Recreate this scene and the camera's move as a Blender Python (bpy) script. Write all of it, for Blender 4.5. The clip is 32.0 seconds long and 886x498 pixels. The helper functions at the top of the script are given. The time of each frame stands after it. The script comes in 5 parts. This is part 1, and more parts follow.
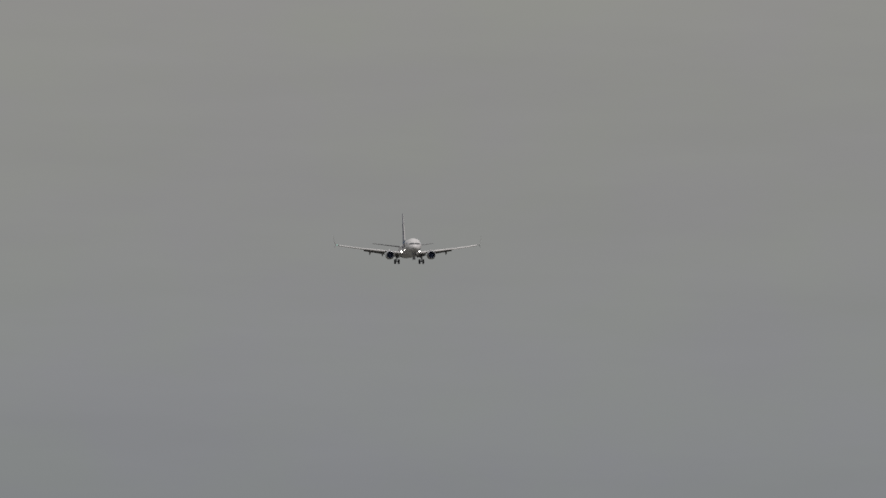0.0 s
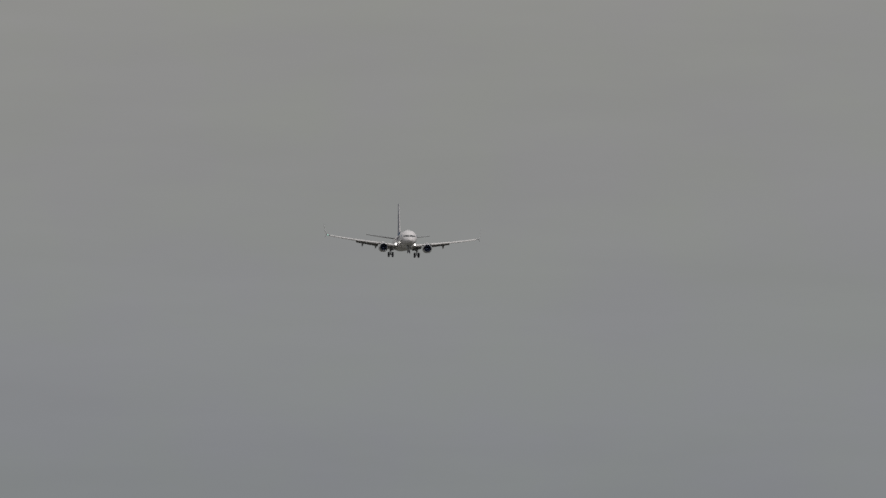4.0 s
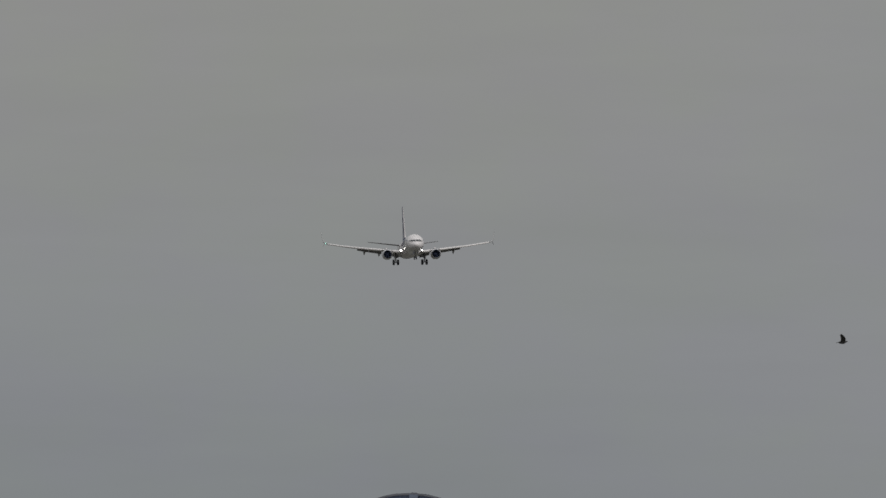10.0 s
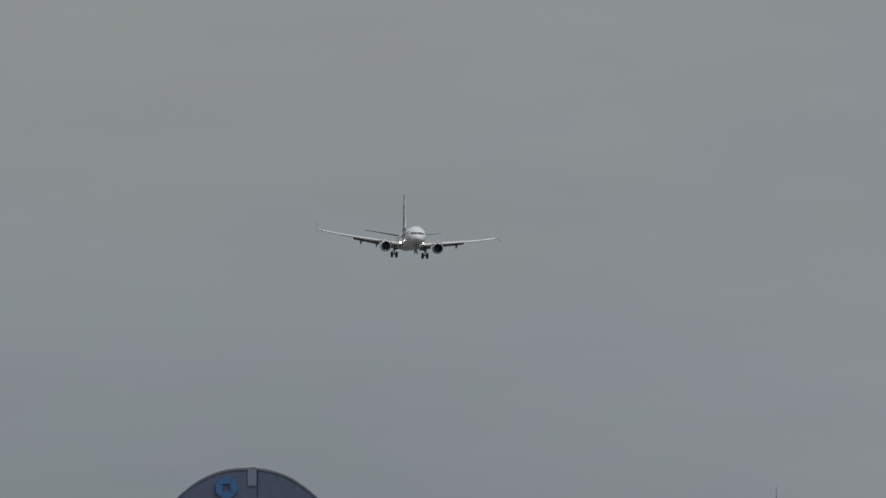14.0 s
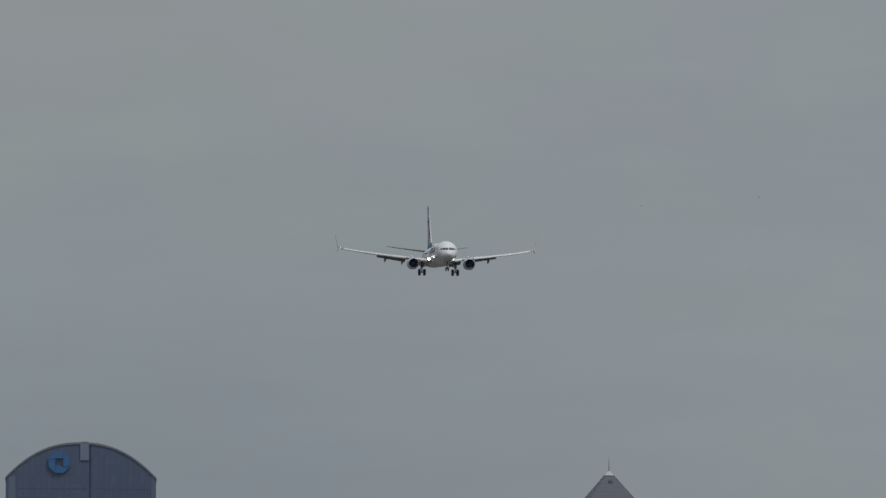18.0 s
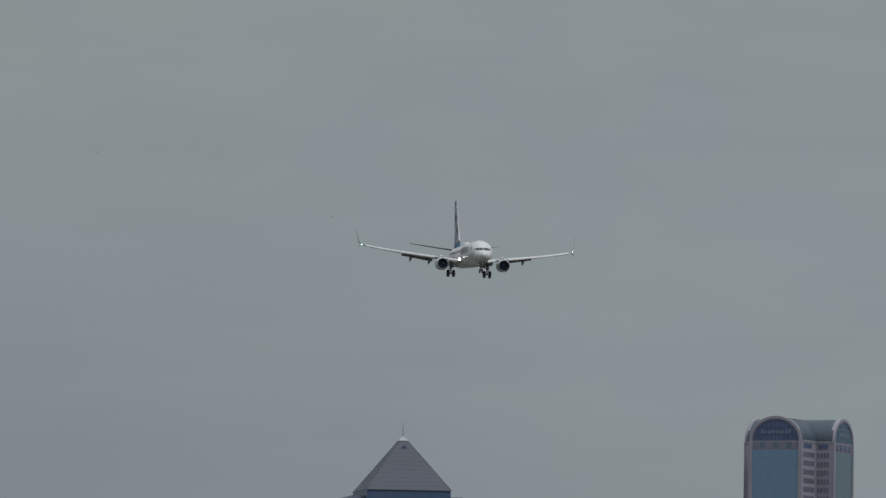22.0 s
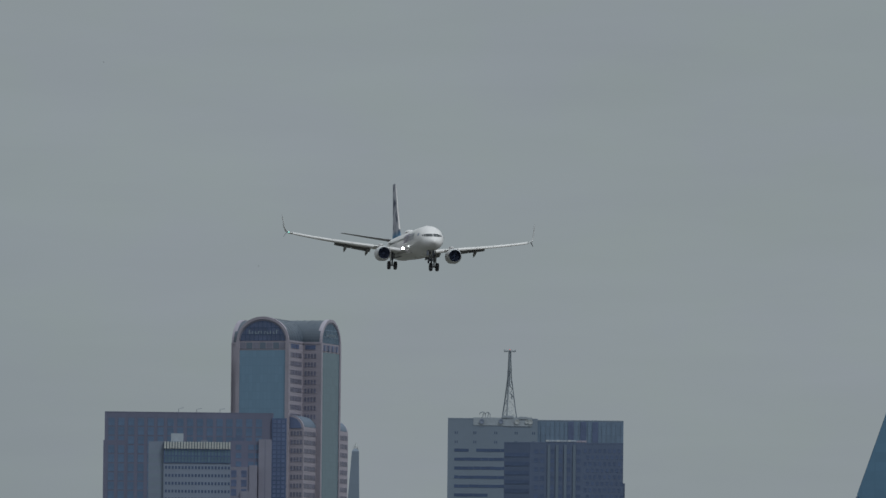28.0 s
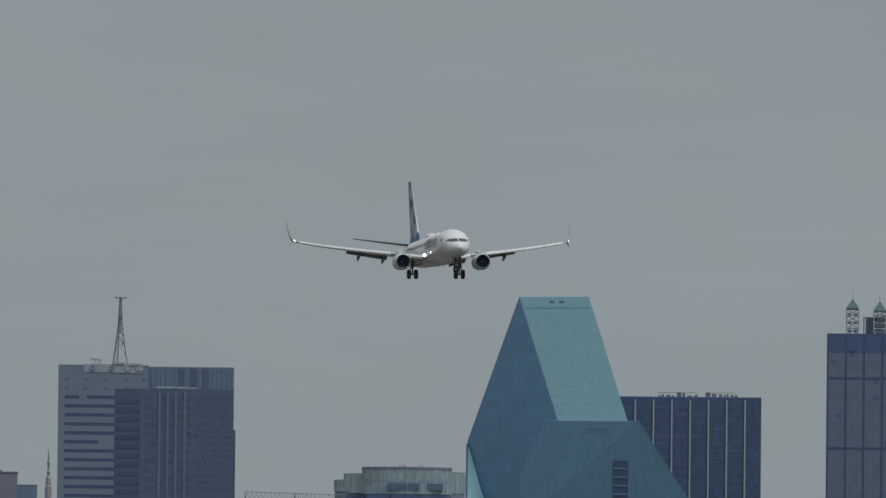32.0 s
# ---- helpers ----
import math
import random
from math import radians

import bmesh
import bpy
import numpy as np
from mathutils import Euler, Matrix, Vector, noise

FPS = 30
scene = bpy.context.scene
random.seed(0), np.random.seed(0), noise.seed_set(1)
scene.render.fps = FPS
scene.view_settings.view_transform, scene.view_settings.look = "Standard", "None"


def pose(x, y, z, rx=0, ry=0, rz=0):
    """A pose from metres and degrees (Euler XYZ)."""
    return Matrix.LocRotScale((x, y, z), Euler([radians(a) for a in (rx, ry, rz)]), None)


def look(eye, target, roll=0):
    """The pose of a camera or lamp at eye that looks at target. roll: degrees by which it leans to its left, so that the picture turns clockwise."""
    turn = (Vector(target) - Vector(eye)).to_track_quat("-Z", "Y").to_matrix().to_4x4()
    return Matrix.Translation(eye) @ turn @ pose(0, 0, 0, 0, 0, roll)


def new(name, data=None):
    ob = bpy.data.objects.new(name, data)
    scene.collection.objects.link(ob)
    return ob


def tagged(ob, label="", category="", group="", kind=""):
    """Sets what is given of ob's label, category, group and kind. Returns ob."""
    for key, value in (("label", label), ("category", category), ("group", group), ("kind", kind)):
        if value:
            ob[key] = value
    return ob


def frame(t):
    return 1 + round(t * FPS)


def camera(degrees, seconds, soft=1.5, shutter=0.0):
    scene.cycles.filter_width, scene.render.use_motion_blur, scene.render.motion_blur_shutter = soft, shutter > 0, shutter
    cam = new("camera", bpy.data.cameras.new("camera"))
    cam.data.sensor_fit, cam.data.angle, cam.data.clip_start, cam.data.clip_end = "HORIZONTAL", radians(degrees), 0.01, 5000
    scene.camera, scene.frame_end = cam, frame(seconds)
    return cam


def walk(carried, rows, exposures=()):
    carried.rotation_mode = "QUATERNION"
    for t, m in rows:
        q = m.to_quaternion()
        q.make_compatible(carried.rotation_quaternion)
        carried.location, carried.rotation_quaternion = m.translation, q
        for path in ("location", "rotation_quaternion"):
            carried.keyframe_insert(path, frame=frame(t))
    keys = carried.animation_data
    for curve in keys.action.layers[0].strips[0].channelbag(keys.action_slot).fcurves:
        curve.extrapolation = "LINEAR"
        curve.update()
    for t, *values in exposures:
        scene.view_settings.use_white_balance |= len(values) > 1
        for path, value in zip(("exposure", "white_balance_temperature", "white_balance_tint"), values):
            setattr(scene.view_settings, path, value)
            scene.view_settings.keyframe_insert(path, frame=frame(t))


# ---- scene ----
# A spotter's tripod camera with a long lens follows an airliner on final approach past a downtown skyline.
FOV = 4.3
F = 784 / math.tan(radians(FOV / 2))   # skyline units: one unit is 1/F radian seen from the camera
EYE = Vector((0.0, 0.0, 2.0))


def toward(az, el, d):
    """The place d metres from the camera at azimuth az (right positive) and elevation el, in degrees."""
    a, e = radians(az), radians(el)
    return EYE + d * Vector((math.sin(a) * math.cos(e), math.cos(a) * math.cos(e), math.sin(e)))


def aim(az, el, roll):
    return look(EYE, toward(az, el, 1000.0), roll)


cam = camera(FOV, 32.0, soft=1.5)
# seconds, azimuth, elevation, lean
walk(cam, [(t, aim(a, e, r)) for t, a, e, r in [
    (0, -8.8998, 4.2499, 0.60), (0.5, -8.8762, 4.2499, 0.60), (1, -8.8158, 4.2689, 0.60), (1.5, -8.7291, 4.2775, 0.60),
    (2, -8.6491, 4.2417, 0.60), (2.5, -8.5827, 4.2223, 0.60), (3, -8.5129, 4.1944, 0.60), (3.5, -8.4075, 4.1265, 0.60),
    (5.5, -8.1833, 4.0711, 0.60), (6, -8.0927, 4.0641, 0.60), (6.5, -8.0016, 4.0462, 0.60), (7, -7.9797, 4.0689, 0.60),
    (7.5, -7.9339, 4.0808, 0.60), (8, -7.8033, 4.0591, 0.60), (8.5, -7.6630, 4.0186, 0.60), (9, -7.5506, 3.9750, 0.60),
    (9.5, -7.4519, 3.9456, 0.60), (10, -7.3733, 3.8908, 0.61), (10.5, -7.2596, 3.8455, 0.61), (11, -7.1332, 3.8262, 0.62),
    (11.5, -6.9787, 3.7890, 0.63), (12, -6.8822, 3.7839, 0.65), (12.5, -6.7958, 3.7408, 0.66), (13, -6.7478, 3.7581, 0.66),
    (13.5, -6.6915, 3.7802, 0.68), (14, -6.5896, 3.7779, 0.72), (14.5, -6.4986, 3.7908, 0.79), (16.5, -6.1902, 3.6740, 0.88),
    (17, -6.1038, 3.6782, 0.76), (17.5, -5.9579, 3.6791, 0.58), (18, -5.7679, 3.6527, 0.31), (18.5, -5.5863, 3.6426, 0.27),
    (19, -5.4986, 3.6173, 0.51), (19.5, -5.4275, 3.5991, 0.64), (20, -5.2055, 3.5590, 0.50), (20.5, -4.9398, 3.5362, 0.57),
    (21, -4.9394, 3.5172, 0.64), (21.5, -4.8962, 3.5050, 0.70), (22, -4.7742, 3.4910, 0.81), (22.5, -4.5517, 3.4701, 0.88),
    (23, -4.3395, 3.4574, 0.83), (23.5, -4.1202, 3.4435, 0.67), (24, -3.8575, 3.4121, 0.67), (24.5, -3.6423, 3.3213, 0.50),
    (25, -3.5096, 3.2710, 0.48), (25.5, -3.3544, 3.2809, 0.39), (27.5, -2.4224, 3.0935, 0.58), (28, -2.2744, 3.0400, 0.61),
    (28.5, -2.0849, 3.0376, 0.62), (29, -1.8585, 3.0552, 0.59), (29.5, -1.6134, 3.0366, 0.58), (30, -1.3727, 2.9787, 0.58),
    (30.5, -1.1787, 2.9474, 0.61), (31, -0.9858, 2.9125, 0.61), (31.5, -0.7226, 2.8662, 0.61), (32, -0.3800, 2.8017, 0.60),
]], exposures=[(0, 0.03, 6480, 10), (9, 0.06, 6400, 9.5), (12.5, 0.08, 6330, 8), (14.5, 0.12, 6000, 6), (18, 0.16, 5930, 4), (25, 0.15, 5880, 2), (28, 0.22, 5870, 1.6), (32, 0.24, 5870, 1.4)])

# ---- world and sun ----
world = bpy.data.worlds.new("overcast_sky")
scene.world = world
world.use_nodes = True


def build_sky():
    nt = world.node_tree
    nt.nodes.clear()
    N, L = nt.nodes.new, nt.links.new
    out, bg = N("ShaderNodeOutputWorld"), N("ShaderNodeBackground")
    L(bg.outputs[0], out.inputs[0])
    co = N("ShaderNodeTexCoord")
    sep = N("ShaderNodeSeparateXYZ")
    L(co.outputs["Generated"], sep.inputs[0])
    # luminance rises from the horizon to the zenith, as under a closed cloud deck; the haze is browner to the left of the city, bluer over it
    def deck(rows):
        ramp = N("ShaderNodeValToRGB")
        e = ramp.color_ramp.elements
        e[0].position, e[0].color = rows[0][0], (*rows[0][1], 1)
        e[1].position, e[1].color = 1.0, (0.80, 0.81, 0.82, 1)
        for p, c in rows[1:]:
            e.new(p).color = (*c, 1)
        L(sep.outputs[2], ramp.inputs[0])
        return ramp.outputs[0]
    brown = deck(((0.0, (0.206, 0.214, 0.220)), (0.045, (0.219, 0.229, 0.238)), (0.056, (0.228, 0.236, 0.242)), (0.066, (0.244, 0.249, 0.250)), (0.077, (0.262, 0.263, 0.256)), (0.10, (0.288, 0.284, 0.268)), (0.30, (0.42, 0.425, 0.42))))
    blue = deck(((0.0, (0.235, 0.238, 0.243)), (0.027, (0.252, 0.255, 0.258)), (0.049, (0.262, 0.266, 0.268)), (0.07, (0.250, 0.254, 0.256)), (0.10, (0.27, 0.272, 0.272)), (0.30, (0.42, 0.425, 0.42))))
    ax = N("ShaderNodeMapRange")
    ax.interpolation_type = "SMOOTHSTEP"
    ax.inputs[1].default_value, ax.inputs[2].default_value = -0.130, -0.045
    L(sep.outputs[0], ax.inputs[0])
    both = N("ShaderNodeMix")
    both.data_type = "RGBA"
    L(ax.outputs[0], both.inputs["Factor"])
    L(brown, both.inputs["A"])
    L(blue, both.inputs["B"])
    # soft streaks of thicker and thinner cloud
    mp = N("ShaderNodeMapping")
    mp.inputs["Scale"].default_value = (12, 12, 40)
    L(co.outputs["Generated"], mp.inputs[0])
    nz = N("ShaderNodeTexNoise")
    nz.inputs["Scale"].default_value, nz.inputs["Detail"].default_value, nz.inputs["Roughness"].default_value = 1.0, 4.0, 0.5
    L(mp.outputs[0], nz.inputs[0])
    mr = N("ShaderNodeMapRange")
    mr.inputs[1].default_value, mr.inputs[2].default_value, mr.inputs[3].default_value, mr.inputs[4].default_value = 0.52, 1.03, 0.972, 1.058
    mp2, nz2, sm = N("ShaderNodeMapping"), N("ShaderNodeTexNoise"), N("ShaderNodeMath")
    mp2.inputs["Scale"].default_value = (38, 38, 260)
    nz2.inputs["Scale"].default_value, nz2.inputs["Detail"].default_value, nz2.inputs["Roughness"].default_value = 1.0, 5.0, 0.55
    L(co.outputs["Generated"], mp2.inputs[0])
    L(mp2.outputs[0], nz2.inputs[0])
    sm.operation = "MULTIPLY_ADD"
    sm.inputs[1].default_value = 0.55
    L(nz2.outputs[0], sm.inputs[0])
    L(nz.outputs[0], sm.inputs[2])
    L(sm.outputs[0], mr.inputs[0])
    mul = N("ShaderNodeVectorMath")
    mul.operation = "SCALE"
    L(both.outputs["Result"], mul.inputs[0])
    L(mr.outputs[0], mul.inputs["Scale"])
    # broad soft patches of greener and bluer cloud
    mp3, nz3, hue = N("ShaderNodeMapping"), N("ShaderNodeTexNoise"), N("ShaderNodeValToRGB")
    mp3.inputs["Scale"].default_value = (75, 75, 120)
    nz3.inputs["Scale"].default_value, nz3.inputs["Detail"].default_value, nz3.inputs["Roughness"].default_value = 1.0, 4.0, 0.55
    L(co.outputs["Generated"], mp3.inputs[0])
    L(mp3.outputs[0], nz3.inputs[0])
    e = hue.color_ramp.elements
    e[0].position, e[0].color = 0.36, (0.985, 0.995, 0.970, 1)
    e[1].position, e[1].color = 0.64, (0.985, 0.976, 0.996, 1)
    L(nz3.outputs[0], hue.inputs[0])
    tint = N("ShaderNodeVectorMath")
    tint.operation = "MULTIPLY"
    L(mul.outputs[0], tint.inputs[0])
    L(hue.outputs[0], tint.inputs[1])
    sky = N("ShaderNodeTexSky")
    sky.sky_type, sky.sun_disc = "NISHITA", False
    sky.sun_elevation, sky.sun_rotation, sky.dust_density = radians(58), radians(124), 5.0
    dim = N("ShaderNodeVectorMath")
    dim.operation = "SCALE"
    dim.inputs["Scale"].default_value = 0.05
    L(sky.outputs[0], dim.inputs[0])
    mix = N("ShaderNodeMix")
    mix.data_type = "RGBA"
    mix.inputs["Factor"].default_value = 0.06
    L(tint.outputs[0], mix.inputs["A"])
    L(dim.outputs[0], mix.inputs["B"])
    L(mix.outputs["Result"], bg.inputs[0])
    bg.inputs[1].default_value = 1.0


build_sky()
sun = new("sun", bpy.data.lights.new("sun", "SUN"))
sun.data.energy, sun.data.angle, sun.data.color = 1.45, radians(14), (1.0, 0.96, 0.9)
sun.matrix_world = look((400, -310, 800), (0, 0, 0))


# ---- materials ----
def material(name, color, rough=0.6, metal=0.0, spots=0.12, scale=0.4, bump=0.0, emit=0.0, stretch=(1, 1, 1), fine=6.0, coat=0.0, tint=None, spec=0.5):
    """A principled surface whose colour wanders at two scales and which may carry fine relief."""
    m = bpy.data.materials.new(name)
    m.use_nodes = True
    nt = m.node_tree
    N, L = nt.nodes.new, nt.links.new
    p = nt.nodes["Principled BSDF"]
    p.inputs["Roughness"].default_value, p.inputs["Metallic"].default_value = rough, metal
    p.inputs["Coat Weight"].default_value, p.inputs["Specular IOR Level"].default_value = coat, spec
    if emit:
        p.inputs["Emission Color"].default_value = (*color, 1)
        p.inputs["Emission Strength"].default_value = emit
    co, mp = N("ShaderNodeTexCoord"), N("ShaderNodeMapping")
    mp.inputs["Scale"].default_value = stretch
    L(co.outputs["Object"], mp.inputs[0])
    a, b = N("ShaderNodeTexNoise"), N("ShaderNodeTexNoise")
    a.inputs["Scale"].default_value, b.inputs["Scale"].default_value = scale, scale * fine
    for n in (a, b):
        n.inputs["Detail"].default_value = 3.0
        L(mp.outputs[0], n.inputs[0])
    add = N("ShaderNodeMath")
    add.operation = "MULTIPLY_ADD"
    add.inputs[1].default_value = 0.5
    L(b.outputs[0], add.inputs[0])
    L(a.outputs[0], add.inputs[2])
    oi = N("ShaderNodeObjectInfo")
    ad2 = N("ShaderNodeMath")
    ad2.operation = "MULTIPLY_ADD"
    ad2.inputs[1].default_value = 0.3
    L(oi.outputs["Random"], ad2.inputs[0])
    L(add.outputs[0], ad2.inputs[2])
    mr = N("ShaderNodeMapRange")
    mr.inputs[1].default_value, mr.inputs[2].default_value = 0.55, 1.25
    L(ad2.outputs[0], mr.inputs[0])
    mix = N("ShaderNodeMix")
    mix.data_type = "RGBA"
    t = tint or color
    mix.inputs["A"].default_value = (*[c * (1 - spots) for c in color], 1)
    mix.inputs["B"].default_value = (*[min(1, c * (1 + spots)) for c in t], 1)
    L(mr.outputs[0], mix.inputs["Factor"])
    L(mix.outputs["Result"], p.inputs["Base Color"])
    if bump:
        bp = N("ShaderNodeBump")
        bp.inputs["Strength"].default_value, bp.inputs["Distance"].default_value = bump, 0.05
        L(b.outputs[0], bp.inputs["Height"])
        L(bp.outputs[0], p.inputs["Normal"])
    return m


def pane_wall(name, color, line, cell=(1.5, 3.7), rough=0.25, metal=0.4, vary=0.35, joint=0.06):
    """Curtain wall: panes of cell size that differ a little from each other, with thin joints; laid out in the object's x and z."""
    m = bpy.data.materials.new(name)
    m.use_nodes = True
    nt = m.node_tree
    N, L = nt.nodes.new, nt.links.new
    p = nt.nodes["Principled BSDF"]
    p.inputs["Roughness"].default_value, p.inputs["Metallic"].default_value = rough, metal
    co, sep = N("ShaderNodeTexCoord"), N("ShaderNodeSeparateXYZ")
    L(co.outputs["Object"], sep.inputs[0])

    def math_(op, a, b=None):
        n = N("ShaderNodeMath")
        n.operation = op
        for i, v in ((0, a), (1, b)):
            if v is None:
                continue
            if isinstance(v, (int, float)):
                n.inputs[i].default_value = v
            else:
                L(v, n.inputs[i])
        return n.outputs[0]
    along = math_("ADD", sep.outputs[0], math_("MULTIPLY", sep.outputs[1], 0.83))
    gx, gz = math_("DIVIDE", along, cell[0]), math_("DIVIDE", sep.outputs[2], cell[1])
    cmb = N("ShaderNodeCombineXYZ")
    L(math_("FLOOR", gx), cmb.inputs[0])
    L(math_("FLOOR", gz), cmb.inputs[1])
    wn = N("ShaderNodeTexWhiteNoise")
    wn.noise_dimensions = "2D"
    L(cmb.outputs[0], wn.inputs[0])
    nz = N("ShaderNodeTexNoise")
    nz.inputs["Scale"].default_value = 0.05
    L(co.outputs["Object"], nz.inputs[0])
    f = math_("ADD", math_("MULTIPLY", wn.outputs[0], 0.6), math_("MULTIPLY", nz.outputs[0], 0.5))
    mix = N("ShaderNodeMix")
    mix.data_type = "RGBA"
    mix.inputs["A"].default_value = (*[c * (1 - vary) for c in color], 1)
    mix.inputs["B"].default_value = (*[min(1, c * (1 + vary)) for c in color], 1)
    L(f, mix.inputs["Factor"])
    jx = math_("LESS_THAN", math_("FRACT", gx), joint * 1.5)
    jz = math_("LESS_THAN", math_("FRACT", gz), joint)
    mx = N("ShaderNodeMix")
    mx.data_type = "RGBA"
    L(math_("MAXIMUM", jx, jz), mx.inputs["Factor"])
    L(mix.outputs["Result"], mx.inputs["A"])
    mx.inputs["B"].default_value = (*line, 1)
    L(mx.outputs["Result"], p.inputs["Base Color"])
    return m


def tail_paint():
    """Deep blue fin paint with a pale, uneven figure in it and a lighter blue towards the root."""
    m = bpy.data.materials.new("tail_paint")
    m.use_nodes = True
    nt = m.node_tree
    N, L = nt.nodes.new, nt.links.new
    p = nt.nodes["Principled BSDF"]
    p.inputs["Roughness"].default_value, p.inputs["Specular IOR Level"].default_value = 0.75, 0.15
    co, nz, sep = N("ShaderNodeTexCoord"), N("ShaderNodeTexNoise"), N("ShaderNodeSeparateXYZ")
    nz.inputs["Scale"].default_value, nz.inputs["Detail"].default_value = 0.55, 2.0
    L(co.outputs["Object"], nz.inputs[0])
    L(co.outputs["Object"], sep.inputs[0])
    r = N("ShaderNodeValToRGB")
    e = r.color_ramp.elements
    e[0].position, e[0].color = 0.37, (0.045, 0.050, 0.085, 1)
    e[1].position, e[1].color = 0.51, (0.32, 0.32, 0.36, 1)
    L(nz.outputs[0], r.inputs[0])
    mr = N("ShaderNodeMapRange")
    mr.inputs[1].default_value, mr.inputs[2].default_value, mr.inputs[3].default_value, mr.inputs[4].default_value = 4.5, 3.6, 0, 1
    L(sep.outputs[2], mr.inputs[0])
    mx = N("ShaderNodeMix")
    mx.data_type = "RGBA"
    mx.inputs["B"].default_value = (0.07, 0.16, 0.27, 1)
    L(mr.outputs[0], mx.inputs["Factor"])
    L(r.outputs[0], mx.inputs["A"])
    L(mx.outputs["Result"], p.inputs["Base Color"])
    return m


WHITE = material("white_airframe_paint", (0.530, 0.502, 0.505), 0.5, spots=0.14, scale=0.3, coat=0.25, stretch=(1, 0.3, 1))
BELLY = material("grey_wing_paint", (0.54, 0.515, 0.51), 0.45, spots=0.12, scale=0.5, stretch=(1, 0.4, 1))
METAL = material("bare_aluminium", (0.54, 0.515, 0.51), 0.45, metal=0.35, spots=0.06, scale=1.0)
LIP = material("polished_inlet_lip", (0.50, 0.50, 0.52), 0.22, metal=1.0, spots=0.08, scale=1.0)
DARKMETAL = material("dark_engine_metal", (0.10, 0.112, 0.165), 0.5, metal=0.2, spots=0.2, scale=2.0)
FANBLUE = material("fan_blades", (0.085, 0.103, 0.172), 0.5, metal=0.1, spots=0.2, scale=3.0)
# tailplane grey is darkened to carry the shade of its underside
TAILSHADE = material("shade_darkened_tailplane", (0.235, 0.228, 0.245), 0.5, spots=0.12, scale=0.5)
COWL = material("grey_white_cowling_paint", (0.46, 0.445, 0.452), 0.5, spots=0.12, scale=0.6)
# flaps and track fairings: underwing shade put into a dark base colour
SHADE = material("underwing_shade_grey", (0.15, 0.145, 0.15), 0.6, spots=0.2, scale=0.8)
# tyre black is lifted a little towards blue-grey for haze
RUBBER = material("tyre_rubber", (0.045, 0.045, 0.056), 0.8, spots=0.2, scale=5.0)
STRUT = material("gear_steel", (0.13, 0.13, 0.155), 0.5, metal=0.2, spots=0.2, scale=3.0)
COCKPIT = material("cockpit_glass", (0.012, 0.014, 0.018), 0.08, spots=0.1, scale=2.0)
LETTER = material("dark_title_paint", (0.125, 0.100, 0.165), 0.8, spec=0.15, spots=0.15, scale=2.0)
NAVY = material("navy_lettering_paint", (0.27, 0.27, 0.31), 0.8, spec=0.15, spots=0.15, scale=2.0)
TAIL = tail_paint()
LAMP = material("landing_lamp_glow", (1.0, 0.97, 0.92), 0.3, emit=7.0)
GREENLAMP = material("green_navigation_glow", (0.35, 1.0, 0.8), 0.3, emit=2.0)
WARNLAMP = material("dim_red_warning_glow", (0.9, 0.25, 0.25), 0.4, emit=0.12)
STROBE = material("white_strobe_glow", (1.0, 0.98, 0.95), 0.3, emit=25.0)
REDLAMP = material("red_beacon_glow", (1.0, 0.12, 0.14), 0.3, emit=6.0)
PLUMAGE = material("dark_plumage", (0.035, 0.033, 0.032), 0.8, spots=0.4, scale=12.0)

GROUND = material("city_ground", (0.082, 0.082, 0.072), 0.95, spots=0.35, scale=0.004, fine=30.0)
# skyline colours: distance haze is mixed in as bluer tints and lifted darks
SLATE_GLASS = pane_wall("slate_curtain_wall", (0.097, 0.118, 0.186), (0.089, 0.107, 0.171), (2.3, 3.7), 0.3, 0.3, 0.10)
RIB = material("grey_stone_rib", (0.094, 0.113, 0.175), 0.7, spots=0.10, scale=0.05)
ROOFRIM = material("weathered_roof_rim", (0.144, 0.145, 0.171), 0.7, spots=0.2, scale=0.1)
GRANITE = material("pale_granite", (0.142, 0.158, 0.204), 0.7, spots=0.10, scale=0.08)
SLATE_ROOF = material("slate_roof", (0.061, 0.0625, 0.086), 0.65, spots=0.08, scale=0.06, bump=0.2, stretch=(0.3, 0.3, 2))
PYRAMID_GLASS = pane_wall("deep_navy_curtain_wall", (0.063, 0.094, 0.169), (0.058, 0.086, 0.155), (1.6, 3.7), 0.35, 0.2, 0.07)
NAVY_GLASS = pane_wall("navy_curtain_wall", (0.085, 0.117, 0.217), (0.073, 0.102, 0.191), (1.6, 3.7), 0.25, 0.35, 0.12)
DEEP_GLASS = material("deep_blue_window_glass", (0.094, 0.118, 0.209), 0.35, metal=0.2, spots=0.25, scale=0.15)
PINK = material("rose_granite", (0.252, 0.229, 0.275), 0.7, spots=0.12, scale=0.06)
# teal glass again for the sun-facing arm, its tone adjusted for the stronger light
SUNSIDE_GLASS = pane_wall("sun_side_curtain_wall", (0.128, 0.182, 0.222), (0.118, 0.168, 0.208), (1.6, 3.5), 0.25, 0.35, 0.08)
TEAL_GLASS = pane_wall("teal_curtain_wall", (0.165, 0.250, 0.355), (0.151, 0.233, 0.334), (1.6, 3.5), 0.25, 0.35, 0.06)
VAULT = material("slate_vault_roof", (0.052, 0.066, 0.092), 0.55, spots=0.15, scale=0.05, stretch=(1, 1, 0.3))
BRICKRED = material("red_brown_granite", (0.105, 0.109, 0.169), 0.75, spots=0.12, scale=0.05)
